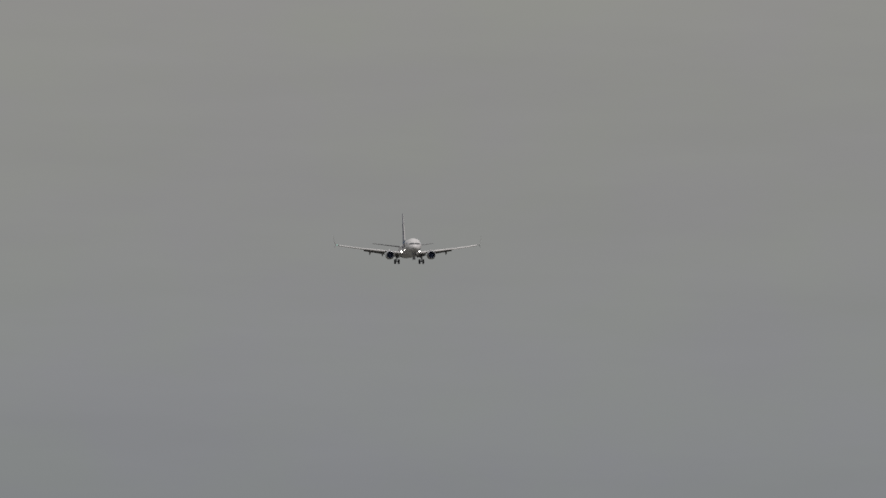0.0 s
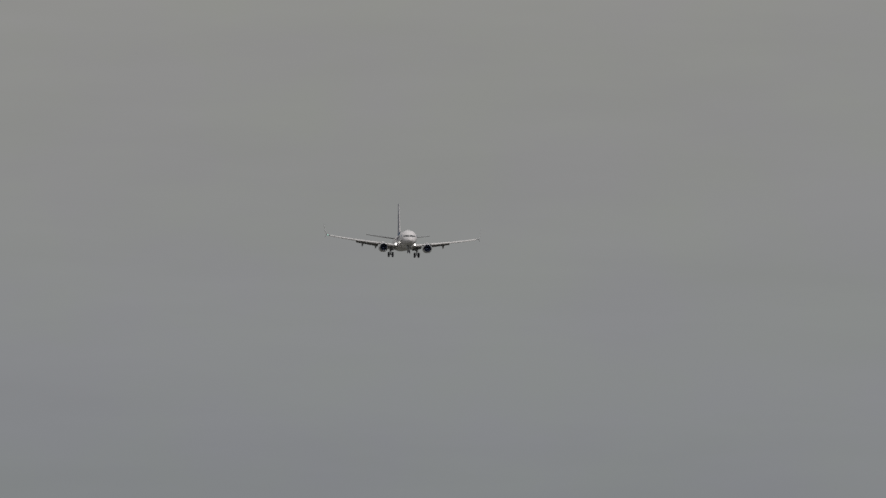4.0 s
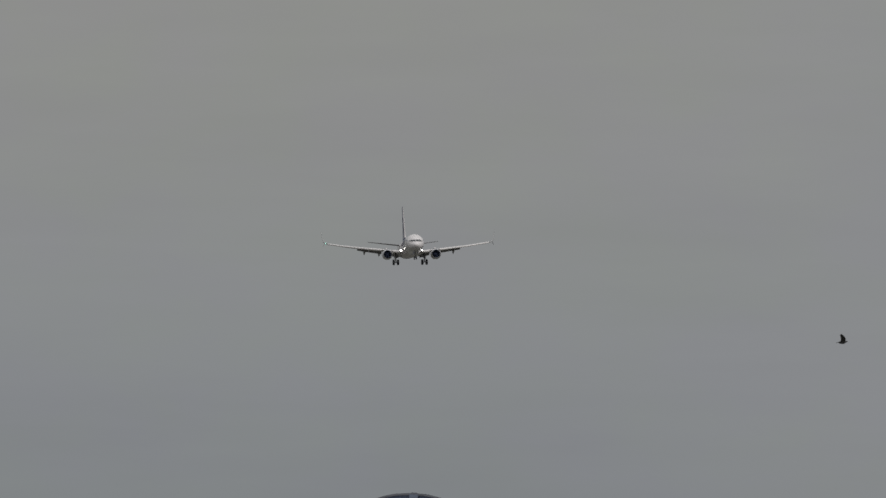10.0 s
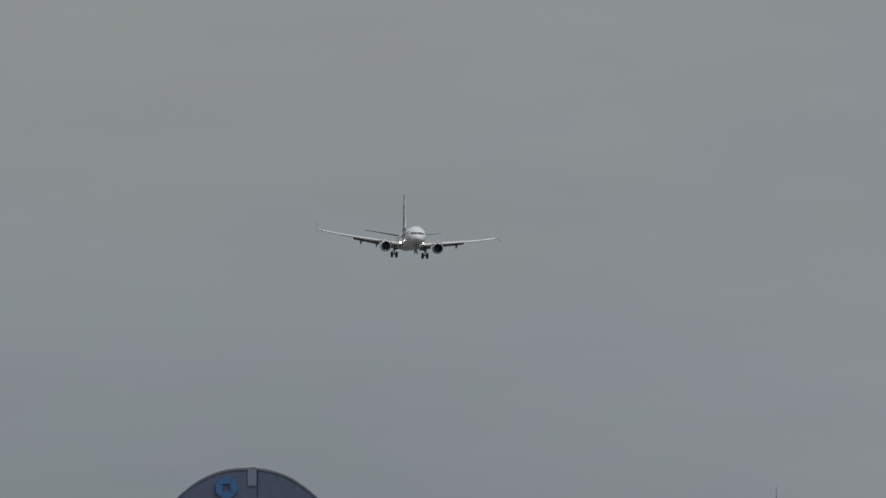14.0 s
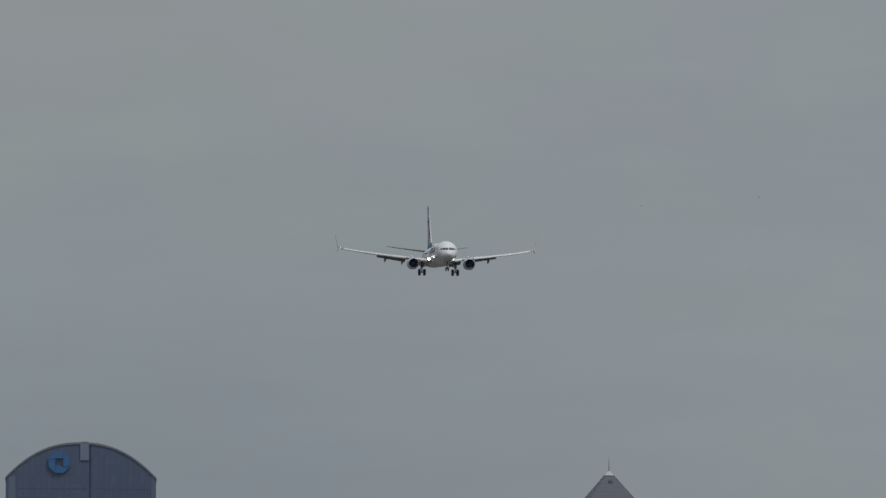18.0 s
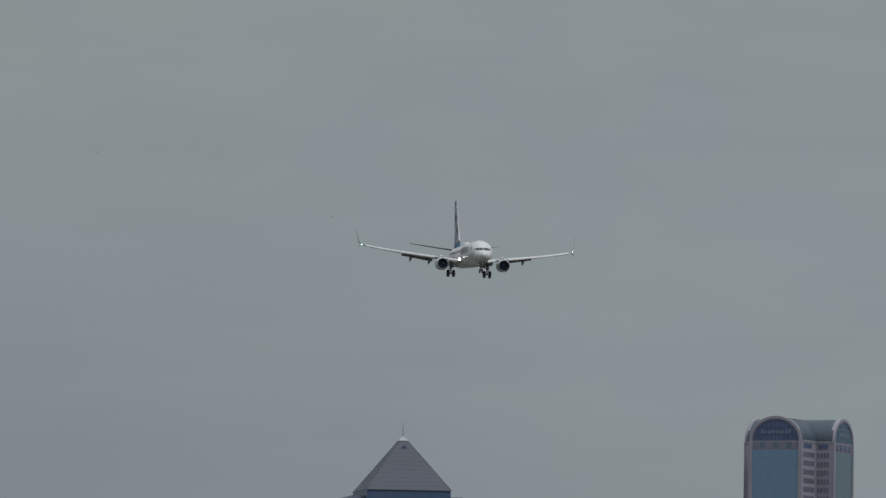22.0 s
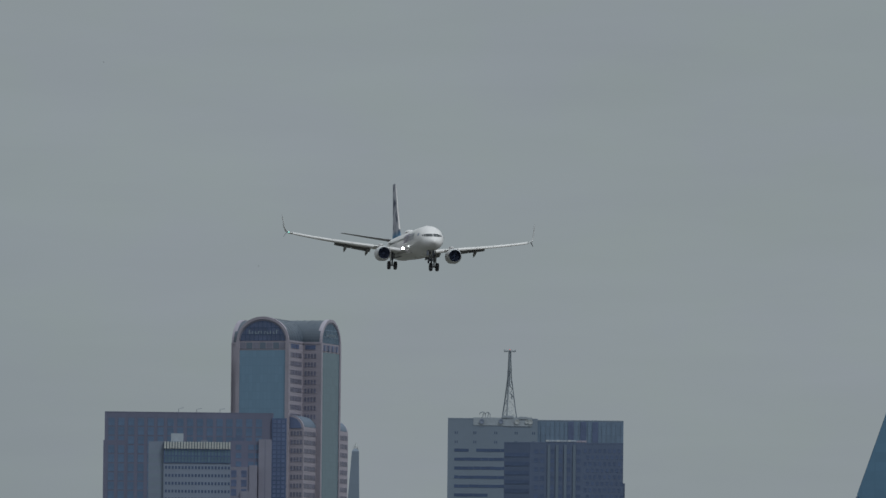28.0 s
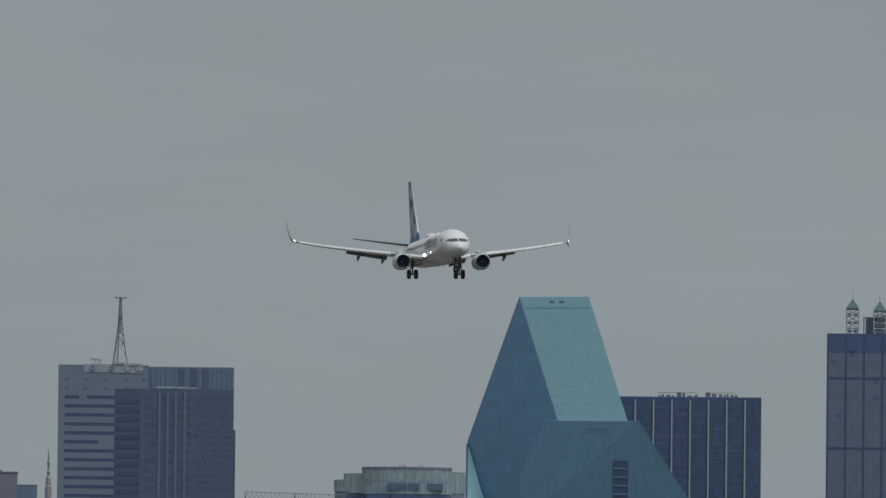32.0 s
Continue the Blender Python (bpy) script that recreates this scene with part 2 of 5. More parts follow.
# window tones by wall: grey-blue on shaded walls, mauve on lit ones
SMALLWIN = material("shaded_wall_window_glass", (0.120, 0.126, 0.186), 0.4, metal=0.15, spots=0.25, scale=0.15)
BANDWIN = material("lit_wall_window_band", (0.120, 0.118, 0.163), 0.5, metal=0.1, spots=0.2, scale=0.1)
SLABWIN = material("slate_blue_window", (0.083, 0.124, 0.209), 0.5, metal=0.1, spots=0.2, scale=0.1)
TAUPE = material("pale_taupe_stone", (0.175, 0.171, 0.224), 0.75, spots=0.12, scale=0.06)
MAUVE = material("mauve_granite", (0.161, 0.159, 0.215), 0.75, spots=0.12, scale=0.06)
DARKWIN = material("dark_tower_window", (0.065, 0.090, 0.169), 0.4, metal=0.1, spots=0.3, scale=0.1)
BLUEWIN = material("blue_grey_window", (0.097, 0.147, 0.205), 0.25, metal=0.3, spots=0.25, scale=0.1)
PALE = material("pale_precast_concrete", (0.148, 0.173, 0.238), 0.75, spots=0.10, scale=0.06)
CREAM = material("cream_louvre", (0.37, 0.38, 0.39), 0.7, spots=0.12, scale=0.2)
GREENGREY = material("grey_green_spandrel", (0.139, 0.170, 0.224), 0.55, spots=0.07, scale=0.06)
STRIPGLASS = material("dark_strip_window", (0.072, 0.100, 0.183), 0.2, metal=0.3, spots=0.2, scale=0.1)
BLUEGLASS = pane_wall("blue_grey_curtain_wall", (0.152, 0.203, 0.290), (0.135, 0.182, 0.263), (1.5, 3.6), 0.3, 0.35, 0.10)
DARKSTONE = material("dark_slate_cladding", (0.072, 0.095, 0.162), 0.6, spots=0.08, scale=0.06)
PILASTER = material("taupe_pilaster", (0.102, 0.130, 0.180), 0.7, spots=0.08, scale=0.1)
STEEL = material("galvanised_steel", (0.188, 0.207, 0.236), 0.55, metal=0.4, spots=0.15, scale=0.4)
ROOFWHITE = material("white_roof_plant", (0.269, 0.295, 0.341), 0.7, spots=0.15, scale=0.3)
# one mirror glass in two tones: paler for lit faces, darker for the others
AQUA_LIT = pane_wall("lit_face_mirror_glass", (0.239, 0.376, 0.419), (0.215, 0.346, 0.387), (1.35, 2.2), 0.22, 0.75, 0.07, 0.07)
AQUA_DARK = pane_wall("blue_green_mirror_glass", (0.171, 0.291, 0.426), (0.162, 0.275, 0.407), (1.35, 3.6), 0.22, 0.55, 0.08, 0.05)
MIDNIGHT = pane_wall("midnight_curtain_wall", (0.063, 0.092, 0.169), (0.071, 0.085, 0.170), (1.8, 3.6), 0.3, 0.3, 0.2)
GREYTOWER = pane_wall("grey_curtain_wall", (0.137, 0.168, 0.229), (0.117, 0.145, 0.204), (2.2, 3.6), 0.3, 0.3, 0.10)
WHITERIB = material("white_concrete_rib", (0.3, 0.315, 0.335), 0.7, spots=0.08, scale=0.1)
VERDIGRIS = material("verdigris_copper", (0.052, 0.094, 0.098), 0.6, spots=0.15, scale=0.4)
SIGNBLUE = material("blue_sign_panel", (0.042, 0.112, 0.258), 0.4, spots=0.12, scale=0.3)
SIGNDARK = material("dark_blue_sign_edge", (0.05, 0.10, 0.22), 0.5, spots=0.1, scale=0.3)
SIGNWHITE = material("pale_sign_strokes", (0.21, 0.25, 0.30), 0.5, spots=0.1, scale=0.3)
HOTELRIB = material("pale_grey_gallery_rib", (0.289, 0.335, 0.366), 0.6, spots=0.15, scale=0.3)
HOTELGLASS = pane_wall("pale_green_balcony_glass", (0.274, 0.345, 0.372), (0.274, 0.335, 0.366), (1.2, 2.4), 0.25, 0.3, 0.25)


# ---- mesh helpers ----
def box(bm, x0, x1, y0, y1, z0, z1):
    v = [bm.verts.new(p) for p in ((x0, y0, z0), (x1, y0, z0), (x1, y1, z0), (x0, y1, z0), (x0, y0, z1), (x1, y0, z1), (x1, y1, z1), (x0, y1, z1))]
    for f in ((3, 2, 1, 0), (4, 5, 6, 7), (0, 1, 5, 4), (1, 2, 6, 5), (2, 3, 7, 6), (3, 0, 4, 7)):
        bm.faces.new([v[i] for i in f])
    return v


def loft(bm, rings, caps=True, closed=True):
    """Skin between rings of equal count."""
    vs = [[bm.verts.new(p) for p in r] for r in rings]
    n = len(vs[0])
    for a, b in zip(vs, vs[1:]):
        for i in range(n if closed else n - 1):
            j = (i + 1) % n
            bm.faces.new((a[i], a[j], b[j], b[i]))
    if caps and closed:
        bm.faces.new(vs[0][::-1])
        bm.faces.new(vs[-1])
    return vs


def rod(bm, p, q, r, r2=None, n=8):
    """A round bar from p to q."""
    p, q = Vector(p), Vector(q)
    d = (q - p).normalized()
    a = d.orthogonal().normalized()
    b = d.cross(a)
    r2 = r if r2 is None else r2
    ring = [math.cos(2 * math.pi * i / n) * a + math.sin(2 * math.pi * i / n) * b for i in range(n)]
    loft(bm, [[p + r * o for o in ring], [q + r2 * o for o in ring]])


def hull(bm, pts):
    vs = [bm.verts.new(p) for p in pts]
    r = bmesh.ops.convex_hull(bm, input=vs)
    bmesh.ops.delete(bm, geom=[v for v in r["geom_interior"] if isinstance(v, bmesh.types.BMVert)], context="VERTS")
    bmesh.ops.dissolve_limit(bm, angle_limit=0.01, verts=bm.verts, edges=bm.edges)


def part(name, bm, mat, parent, label="", m=None, smooth=False, bevel=0.0):
    """One mesh object under a thing or a part."""
    if m is not None:
        bm.transform(m)
    if bevel:
        bmesh.ops.bevel(bm, geom=[e for e in bm.edges if e.is_manifold and e.calc_face_angle(0) > 0.6], offset=bevel, segments=2, affect="EDGES")
    bmesh.ops.recalc_face_normals(bm, faces=bm.faces)
    me = bpy.data.meshes.new(name)
    if smooth:
        for f in bm.faces:
            f.smooth = True
    bm.to_mesh(me)
    bm.free()
    me.materials.append(mat)
    if smooth:
        me.set_sharp_from_angle(angle=radians(40))
    ob = new(name, me)
    ob.parent = parent
    if label:
        ob["label"] = label
    return ob


def piece_mesh(name, mat, sx, sy, sz):
    """A slab of that size round its own middle, bevelled at no cost, to be shared by alike pieces."""
    bm = bmesh.new()
    box(bm, -sx / 2, sx / 2, -sy / 2, sy / 2, -sz / 2, sz / 2)
    me = bpy.data.meshes.new(name)
    bm.to_mesh(me)
    bm.free()
    me.materials.append(mat)
    return me


def piece(name, me, parent, at, rz=0.0):
    ob = new(name, me)
    ob.parent = parent
    ob.location = at
    if rz:
        ob.rotation_euler = (0, 0, radians(rz))
    return ob


class Site:
    """A building plot: its thing stands on the ground at azimuth u and a distance; lengths in skyline units become metres by m."""

    def __init__(self, name, u, depth, label, category="building", turn=0.0):
        az = u / F
        self.k = depth / F
        self.root = new(name)
        self.root.matrix_world = pose(depth * math.sin(az), depth * math.cos(az), 0, 0, 0, -math.degrees(az) + turn)
        tagged(self.root, label, category)
        rise = 0.01047 * (u + 661)          # the skyline's heights were taken along a line that climbs this much to the right
        self.m = Matrix.Translation((0, 0, 2 + rise * self.k)) @ Matrix.Scale(self.k, 4)
        self.g = -2 / self.k - rise         # the ground's height in units

    def solid(self, name, mat, *boxes, label="", parent=None, bevel=0.0):
        bm = bmesh.new()
        for b in boxes:
            box(bm, *b)
        return part(name, bm, mat, parent or self.root, label, self.m, bevel=bevel)

    def free(self, name, bm, mat, label="", parent=None, smooth=False):
        return part(name, bm, mat, parent or self.root, label, self.m, smooth)

    def slab(self, name, mat, sx, sy, sz):
        k = self.k
        return piece_mesh(name, mat, sx * k, sy * k, sz * k)

    def put(self, name, me, x, y, z, parent=None, rz=0.0):
        return piece(name, me, parent or self.root, self.m @ Vector((x, y, z)), rz)


# ---- the ground ----
def ground():
    bm = bmesh.new()
    bmesh.ops.create_circle(bm, cap_ends=True, segments=96, radius=14000)
    me = bpy.data.meshes.new("ground")
    bm.to_mesh(me)
    bm.free()
    me.materials.append(GROUND)
    tagged(new("ground", me), "flat dull green and grey city ground", "ground", kind="structure")


ground()


# ---- skyline ----
def arched_tower():
    """Wide glass tower under a segmental arch, with a shallow notch and a blue octagonal sign."""
    s = Site("arched_office_tower", -2741.2, 4700, "slate glass office tower with a segmental arched top and blue sign", "skyscraper")
    half, spring, rise, dep = 133.0, 942.0, 63.5, 150.0

    def top(x):
        return spring + rise * (1 - min(1.0, abs(x) / half) ** 2.3)
    # the two halves of the front, with a groove between them
    for name, x0, x1, y0 in (("facade_half", -half, 14.5, 0.0), ("facade_half", 17.5, half, 0.0)):
        bm = bmesh.new()
        n = 24
        xs = [x0 + (x1 - x0) * i / n for i in range(n + 1)]
        loft(bm, [[(x, y0, s.g), (x, y0, top(x)), (x, dep, top(x)), (x, dep, s.g)] for x in xs])
        s.free(name, bm, SLATE_GLASS)
    s.solid("groove", DEEP_GLASS, (14.5, 17.5, 3.0, dep - 1, s.g, top(16) - 2), label="recessed dark vertical groove")
    # rim along the arch
    bm = bmesh.new()
    n = 40
    xs = [-half - 1 + (2 * half + 2) * i / n for i in range(n + 1)]
    loft(bm, [[(x, -1.6, top(x * 0.985) - 1.2), (x, -1.6, top(x * 0.985) + 2.4), (x, dep + 1, top(x * 0.985) + 2.4), (x, dep + 1, top(x * 0.985) - 1.2)] for x in xs])
    s.free("roof_rim", bm, ROOFRIM, "weathered grey-brown edge of the curved roof")
    s.solid("notch_panel", PALE, (-1.5, 14.0, -2.2, 4.0, 976, 1005.5), label="pale recessed panel below the crown")
    s.solid("roof_box", ROOFRIM, (1.0, 13.0, 10.0, 30.0, 1004, 1009.5), label="small plant box on the crown")
    for x in (-3, 4, 9, -24, -36, 28, 33):
        s.solid("roof_aerial", STEEL, (x - 0.5, x + 0.5, 6, 7, top(x), top(x) + 3.6 + (x % 3)))
    # ribs and floor lines
    for side in (-1, 1):
        s.solid("corner_pier", PILASTER if side < 0 else RIB, (side * half - 8 if side > 0 else -half + 5, side * half - 1.0 if side > 0 else -half + 17, -0.6, 2, s.g, top(half - 8) - 4))
    x = -half + 23
    while x < half - 6:
        if not -3 < x < 19:
            me = s.slab("rib", RIB, 1.7, 0.5, top(x) - 4 - s.g)
            s.put("rib", me, x, -0.35, (top(x) - 4 + s.g) / 2)
        x += 10.2
    z = 926.0
    while z > 700:
        for x0, x1 in ((-half + 20, 12), (20, half - 6)):
            me = s.slab("floor_band", SLATE_GLASS, x1 - x0, 0.5, 1.2)
            s.put("floor_band", me, (x0 + x1) / 2, -0.2, z)
        z -= 16.2
    s.solid("side_wing", MAUVE, (half, half + 19, 12, 90, s.g, 890), label="low mauve stone side wing")
    s.solid("side_window", DEEP_GLASS, (half + 6, half + 13, 11.5, 14, 866, 880))
    # octagonal sign: a ring round a square opening
    bm = bmesh.new()
    cx, cz, r, q = -38.5, 972.0, 20.5, 7.0
    outer = [(cx + r * math.cos(radians(22.5 + 45 * i)), cz + r * math.sin(radians(22.5 + 45 * i))) for i in range(8)]
    inner = [(cx + q * a, cz + q * b) for a, b in ((1, 0.4), (1, 1), (-0.4, 1), (-1, 1), (-1, -0.4), (-1, -1), (0.4, -1), (1, -1))]
    loft(bm, [[(x, -2.4, z) for x, z in outer], [(x, -4.4, z) for x, z in outer], [(x, -4.4, z) for x, z in inner], [(x, -2.4, z) for x, z in inner]], caps=False)
    sign = s.free("roof_sign", bm, SIGNBLUE, "blue octagonal ring sign with a square opening")
    for a in range(4):
        bm = bmesh.new()
        c, d = math.cos(a * math.pi / 2), math.sin(a * math.pi / 2)
        p0, p1 = Vector((q, q)), Vector((q, r * 0.93))
        p0, p1 = [Vector((cx + c * p.x - d * p.y, cz + d * p.x + c * p.y)) for p in (p0, p1)]
        rod(bm, (p0.x, -4.5, p0.y), (p1.x, -4.5, p1.y), 0.6, n=6)
        s.free("sign_joint", bm, SIGNDARK, "dark joint between two arms of the sign", parent=sign)


def left_lowrise():
    """Low stone building beside the pyramid tower; only its crown shows."""
    s = Site("stone_crowned_office_block", -2048, 4600, "grey stone office block with a framed glass bay", "building")
    s.solid("wing", PILASTER, (15, 49, 0, 60, s.g, 797), label="ribbed grey stone wing")
    for i in range(6):
        s.put("rib", s.slab("rib", GRANITE, 2.0, 1.6, 797 - s.g), 18 + i * 5.6, -0.8, (797 + s.g) / 2)
    s.solid("wing", PILASTER, (-60, -12, 4, 60, s.g, 786))
    s.solid("frame", GRANITE, (-15, 26, -4, 1, s.g, 787), label="pale stone bay frame")
    s.solid("bay_glass", TEAL_GLASS, (-9, 21, -5.0, 0.5, s.g, 782), label="teal glass bay")
    s.solid("chimney_block", GRANITE, (-44, -30, -2, 20, 700, 800))
    s.solid("roof_plant", GRANITE, (-25, 8, 10, 40, 786, 796), (-8, 4, 14, 30, 796, 803), label="roof plant boxes")


def pyramid_tower():
    """Stepped tower of dark glass under a slate pyramid, with stone shoulders."""
    s = Site("pyramid_roofed_tower", -1806.3, 4720, "dark glass tower with grey pyramid roof, stone shoulders and spire", "skyscraper", turn=9.0)
    a = 75.0
    eave, tip = 846.5, 944.5
    # shaft
    s.solid("shaft", PYRAMID_GLASS, (-a, a, -a, a, s.g, eave + 7))
    bm = bmesh.new()
    r, e = a + 1.5, 7.5
    loft(bm, [[(-r, -r, eave + 8), (r, -r, eave + 8), (r, r, eave + 8), (-r, r, eave + 8)], [(-e, -e, tip), (e, -e, tip), (e, e, tip), (-e, e, tip)]])
    s.free("pyramid_roof", bm, SLATE_ROOF, "grey slate pyramid roof")
    bm = bmesh.new()
    box(bm, -r, -a, -r, r, eave - 3, eave + 8)
    s.free("eaves_band", bm, GRANITE, "pale stone band under the roof")
    s.solid("eaves_line", SLATE_ROOF, (-r - 0.2, r + 0.2, -r - 0.2, r + 0.2, eave + 7.4, eave + 8.4))
    bm = bmesh.new()
    loft(bm, [[(-e - 1, -e - 1, tip), (e + 1, -e - 1, tip), (e + 1, e + 1, tip), (-e - 1, e + 1, tip)], [(-1.2, -1.2, tip + 8), (1.2, -1.2, tip + 8), (1.2, 1.2, tip + 8), (-1.2, 1.2, tip + 8)]])
    s.free("cap", bm, CREAM, "small white cap at the apex")
    bm = bmesh.new()
    rod(bm, (0, 0, tip + 7), (0, 0, tip + 18), 1.0, 0.7, 6)
    rod(bm, (0, 0, tip + 17), (0, 0, tip + 33), 0.7, 0.2, 6)
    s.free("spire", bm, STEEL, "thin metal spire")
    # little dormer windows in the front slope
    for x in (-1.8, 2.4):
        s.solid("dormer_window", DEEP_GLASS, (x - 1.5, x + 1.5, -19.2, -10, 926, 935))
    # ridges of the roof
    bm = bmesh.new()
    for sx in (-1, 1):
        for sy in (-1, 1):
            rod(bm, (sx * r, sy * r, eave + 8), (sx * e, sy * e, tip), 0.45, n=6)
    s.free("roof_hip", bm, SLATE_ROOF, "hip ridges of the pyramid")
    # course lines on the slate
    for i in range(1, 12):
        t = i / 12
        q = r + (e - r) * t + 0.16
        z = eave + 8 + (tip - eave - 8) * t
        s.solid("slate_course", SLATE_ROOF, (-q + 0.1, q - 0.1, -q + 0.1, q - 0.1, z - 0.2, z + 0.15))
    # shoulders: a battered stone block outside each side face, dark glass below it
    for sx in (-1, 1):
        for sy in (0, 1):
            if sx < 0 and sy:
                continue
            q = Matrix.Rotation(math.pi / 2 * sy, 4, "Z")
            half = 50.0
            bm = bmesh.new()
            loft(bm, [[(sx * (a - 4), -half, z), (sx * x, -half, z), (sx * x, half, z), (sx * (a - 4), half, z)] for x, z in ((106.5, 808), (105.0, 826), (102.5, 841), (100.5, 844))])
            bm.transform(q)
            sh = s.free("shoulder", bm, GRANITE, "battered pale stone shoulder with rounded top")
            bm = bmesh.new()
            box(bm, *sorted((sx * (a - 3), sx * 106)), -half + 1, half - 1, s.g, 808.0)
            bm.transform(q)
            s.free("shoulder_shaft", bm, PYRAMID_GLASS, parent=sh)
            for z in (816, 824, 832):
                bm = bmesh.new()
                box(bm, *sorted((sx * (a - 3), sx * 105.8)), -half - 0.15, half + 0.15, z - 0.25, z + 0.25)
                bm.transform(q)
                s.free("stone_joint", bm, RIB, parent=sh)
    s.solid("slot_window", DARKWIN, (-107.0, -104, -30, -8, 792, 818))
    s.solid("string_course", PYRAMID_GLASS, (-109.5, 109.5, -109.5, 109.5, 786, 789))
    s.solid("side_panel", GRANITE, (-105.2, -102, -50, 48, 790, 812), label="pale stone side panel")
    s.solid("side_panel", GRANITE, (-109.8, -106, -109, 60, 767, 788))
    s.solid("slot_window", DARKWIN, (-110.4, -108, -70, -30, 768, 786))
    s.solid("lower_shaft", PYRAMID_GLASS, (-109, 109, -109, 109, s.g, 786), label="wide dark glass lower shaft")
    s.solid("string_course", PILASTER, (-110, 110, -110, 110, 765, 767))
    for i in range(13):
        x = -72 + i * 12
        s.put("mullion", s.slab("mullion", PYRAMID_GLASS, 0.8, 0.3, eave - 790), x, -a - 0.1, (eave + 790) / 2)


def vaulted_tower():
    """Cross-shaped tower of rose granite and teal glass; each arm ends in a round-headed front under a barrel roof."""
    s = Site("barrel_vaulted_tower", -1104.5, 4864, "rose granite and teal glass tower with barrel vaulted roof", "skyscraper", turn=-19.3)
    w1, w2, out1, out2 = 49.4, 53.0, 125.6, 82.2      # half widths and reach of the long and the short arms
    spring, top, pitch = 942.0, 984.6, 15.35
    rise = top - spring

    def arch(r, rz, n=24):
        return [(r * math.cos(math.pi * i / n), rz * math.sin(math.pi * i / n)) for i in range(n + 1)]

    def ring_of(sec, y):
        return [(x, y, spring + z) for x, z in sec]
    for q in range(4):
        turn = Matrix.Rotation(q * math.pi / 2, 4, "Z")
        w, reach, inner = (w1, out1, w2) if q % 2 == 0 else (w2, out2, w1)

        def arm(name, bm, mat, label="", parent=None):
            bm.transform(turn)
            return s.free(name, bm, mat, label, parent)

        def win(name, me, x, y, z, parent=None):
            s.put(name, me, *(turn @ Vector((x, y, z))), parent=parent, rz=q * 90)
        bm = bmesh.new()
        box(bm, -w, w, -reach, 0.0 if q % 2 == 0 else -w1 + 0.5, s.g, spring)
        body = arm("arm", bm, PINK, "rose granite arm of the tower")
        bm = bmesh.new()
        loft(bm, [ring_of(arch(w, rise - 1.2), y) for y in (-reach + 2, 0)])
        roof = arm("barrel_roof", bm, VAULT, "slate grey barrel roof")
        for y in range(int(-reach) + 18, -8, 14):
            bm = bmesh.new()
            o, i_ = arch(w + 0.25, rise - 0.9), arch(w - 0.6, rise - 1.8)
            loft(bm, [ring_of(o, y), ring_of(o, y + 0.7), ring_of(i_, y + 0.7), ring_of(i_, y), ring_of(o, y)], caps=False, closed=False)
            arm("roof_seam", bm, VAULT, parent=roof)
        for sx in (-1, 1):
            bm = bmesh.new()
            box(bm, *sorted((sx * (w - 0.5), sx * (w + 0.7))), -reach, -inner + 2, spring - 2.2, spring + 1.0)
            arm("eaves_band", bm, PINK, parent=roof)
        # stone hoop round the arched head, with a second step inside it that is coloured darker for shade
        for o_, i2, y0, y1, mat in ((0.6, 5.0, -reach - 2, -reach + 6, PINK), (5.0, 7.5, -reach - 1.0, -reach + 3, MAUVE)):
            bm = bmesh.new()
            o, i_ = arch(w - o_, rise + 0.9 - o_), arch(w - i2, rise - i2 + 0.4)
            loft(bm, [ring_of(o, y0), ring_of(o, y1), ring_of(i_, y1), ring_of(i_, y0), ring_of(o, y0)], caps=False, closed=False)
            hoop = arm("stone_hoop", bm, mat, "rose granite hoop round the arched window" if mat is PINK else "inner step of the hoop, its shade put into a darker stone colour")
        bm = bmesh.new()
        loft(bm, [ring_of(arch(w - 7, rise - 7), y) for y in (-reach - 0.3, -reach + 3)])
        # the right arm's pane is paler: a brighter sky reflection put into its colour
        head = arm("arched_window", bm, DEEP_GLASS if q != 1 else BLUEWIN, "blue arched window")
        for x in range(-40, 41, 8):
            h = (rise - 8) * math.sqrt(max(0, 1 - (x / (w - 7)) ** 2))
            bm = bmesh.new()
            box(bm, x - 0.45, x + 0.45, -reach - 0.9, -reach, spring, spring + h)
            arm("mullion", bm, NAVY_GLASS if q != 1 else BLUEGLASS, parent=head)
        for z in (11, 23):
            h = (w - 8) * math.sqrt(max(0, 1 - (z / (rise - 7)) ** 2))
            bm = bmesh.new()
            box(bm, -h, h, -reach - 0.8, -reach, spring + z - 0.4, spring + z + 0.4)
            arm("transom", bm, NAVY_GLASS if q != 1 else BLUEGLASS, parent=head)
        # spandrel panels, tall glass bay and its piers
        for i in range(7):
            bm = bmesh.new()
            x = -37.5 + i * 12.5
            box(bm, x - 5.4, x + 5.4, -reach - 0.5, -reach + 1, spring - 14, spring - 3)
            arm("spandrel_panel", bm, (MAUVE, PILASTER)[i % 2] if q != 1 else MAUVE)
        bm = bmesh.new()
        box(bm, -w + 6.6, w - 6.6, -reach - 1.0, -reach + 2, s.g, spring - 16.5)
        # same glass on every arm; the right one is recoloured for its sunlight
        bay = arm("glass_bay", bm, SUNSIDE_GLASS if q == 1 else TEAL_GLASS, "tall teal glass bay")
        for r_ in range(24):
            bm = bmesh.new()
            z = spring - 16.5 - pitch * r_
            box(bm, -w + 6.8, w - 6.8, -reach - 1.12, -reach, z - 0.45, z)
            arm("floor_line", bm, SUNSIDE_GLASS if q == 1 else TEAL_GLASS, parent=bay)
        for sx in (-1, 1):
            bm = bmesh.new()
            x = sx * (w - 3.3)
            box(bm, x - 3.3, x + 3.3, -reach - 2.4, -reach + 1, s.g, spring)
            arm("stone_pier", bm, PINK)
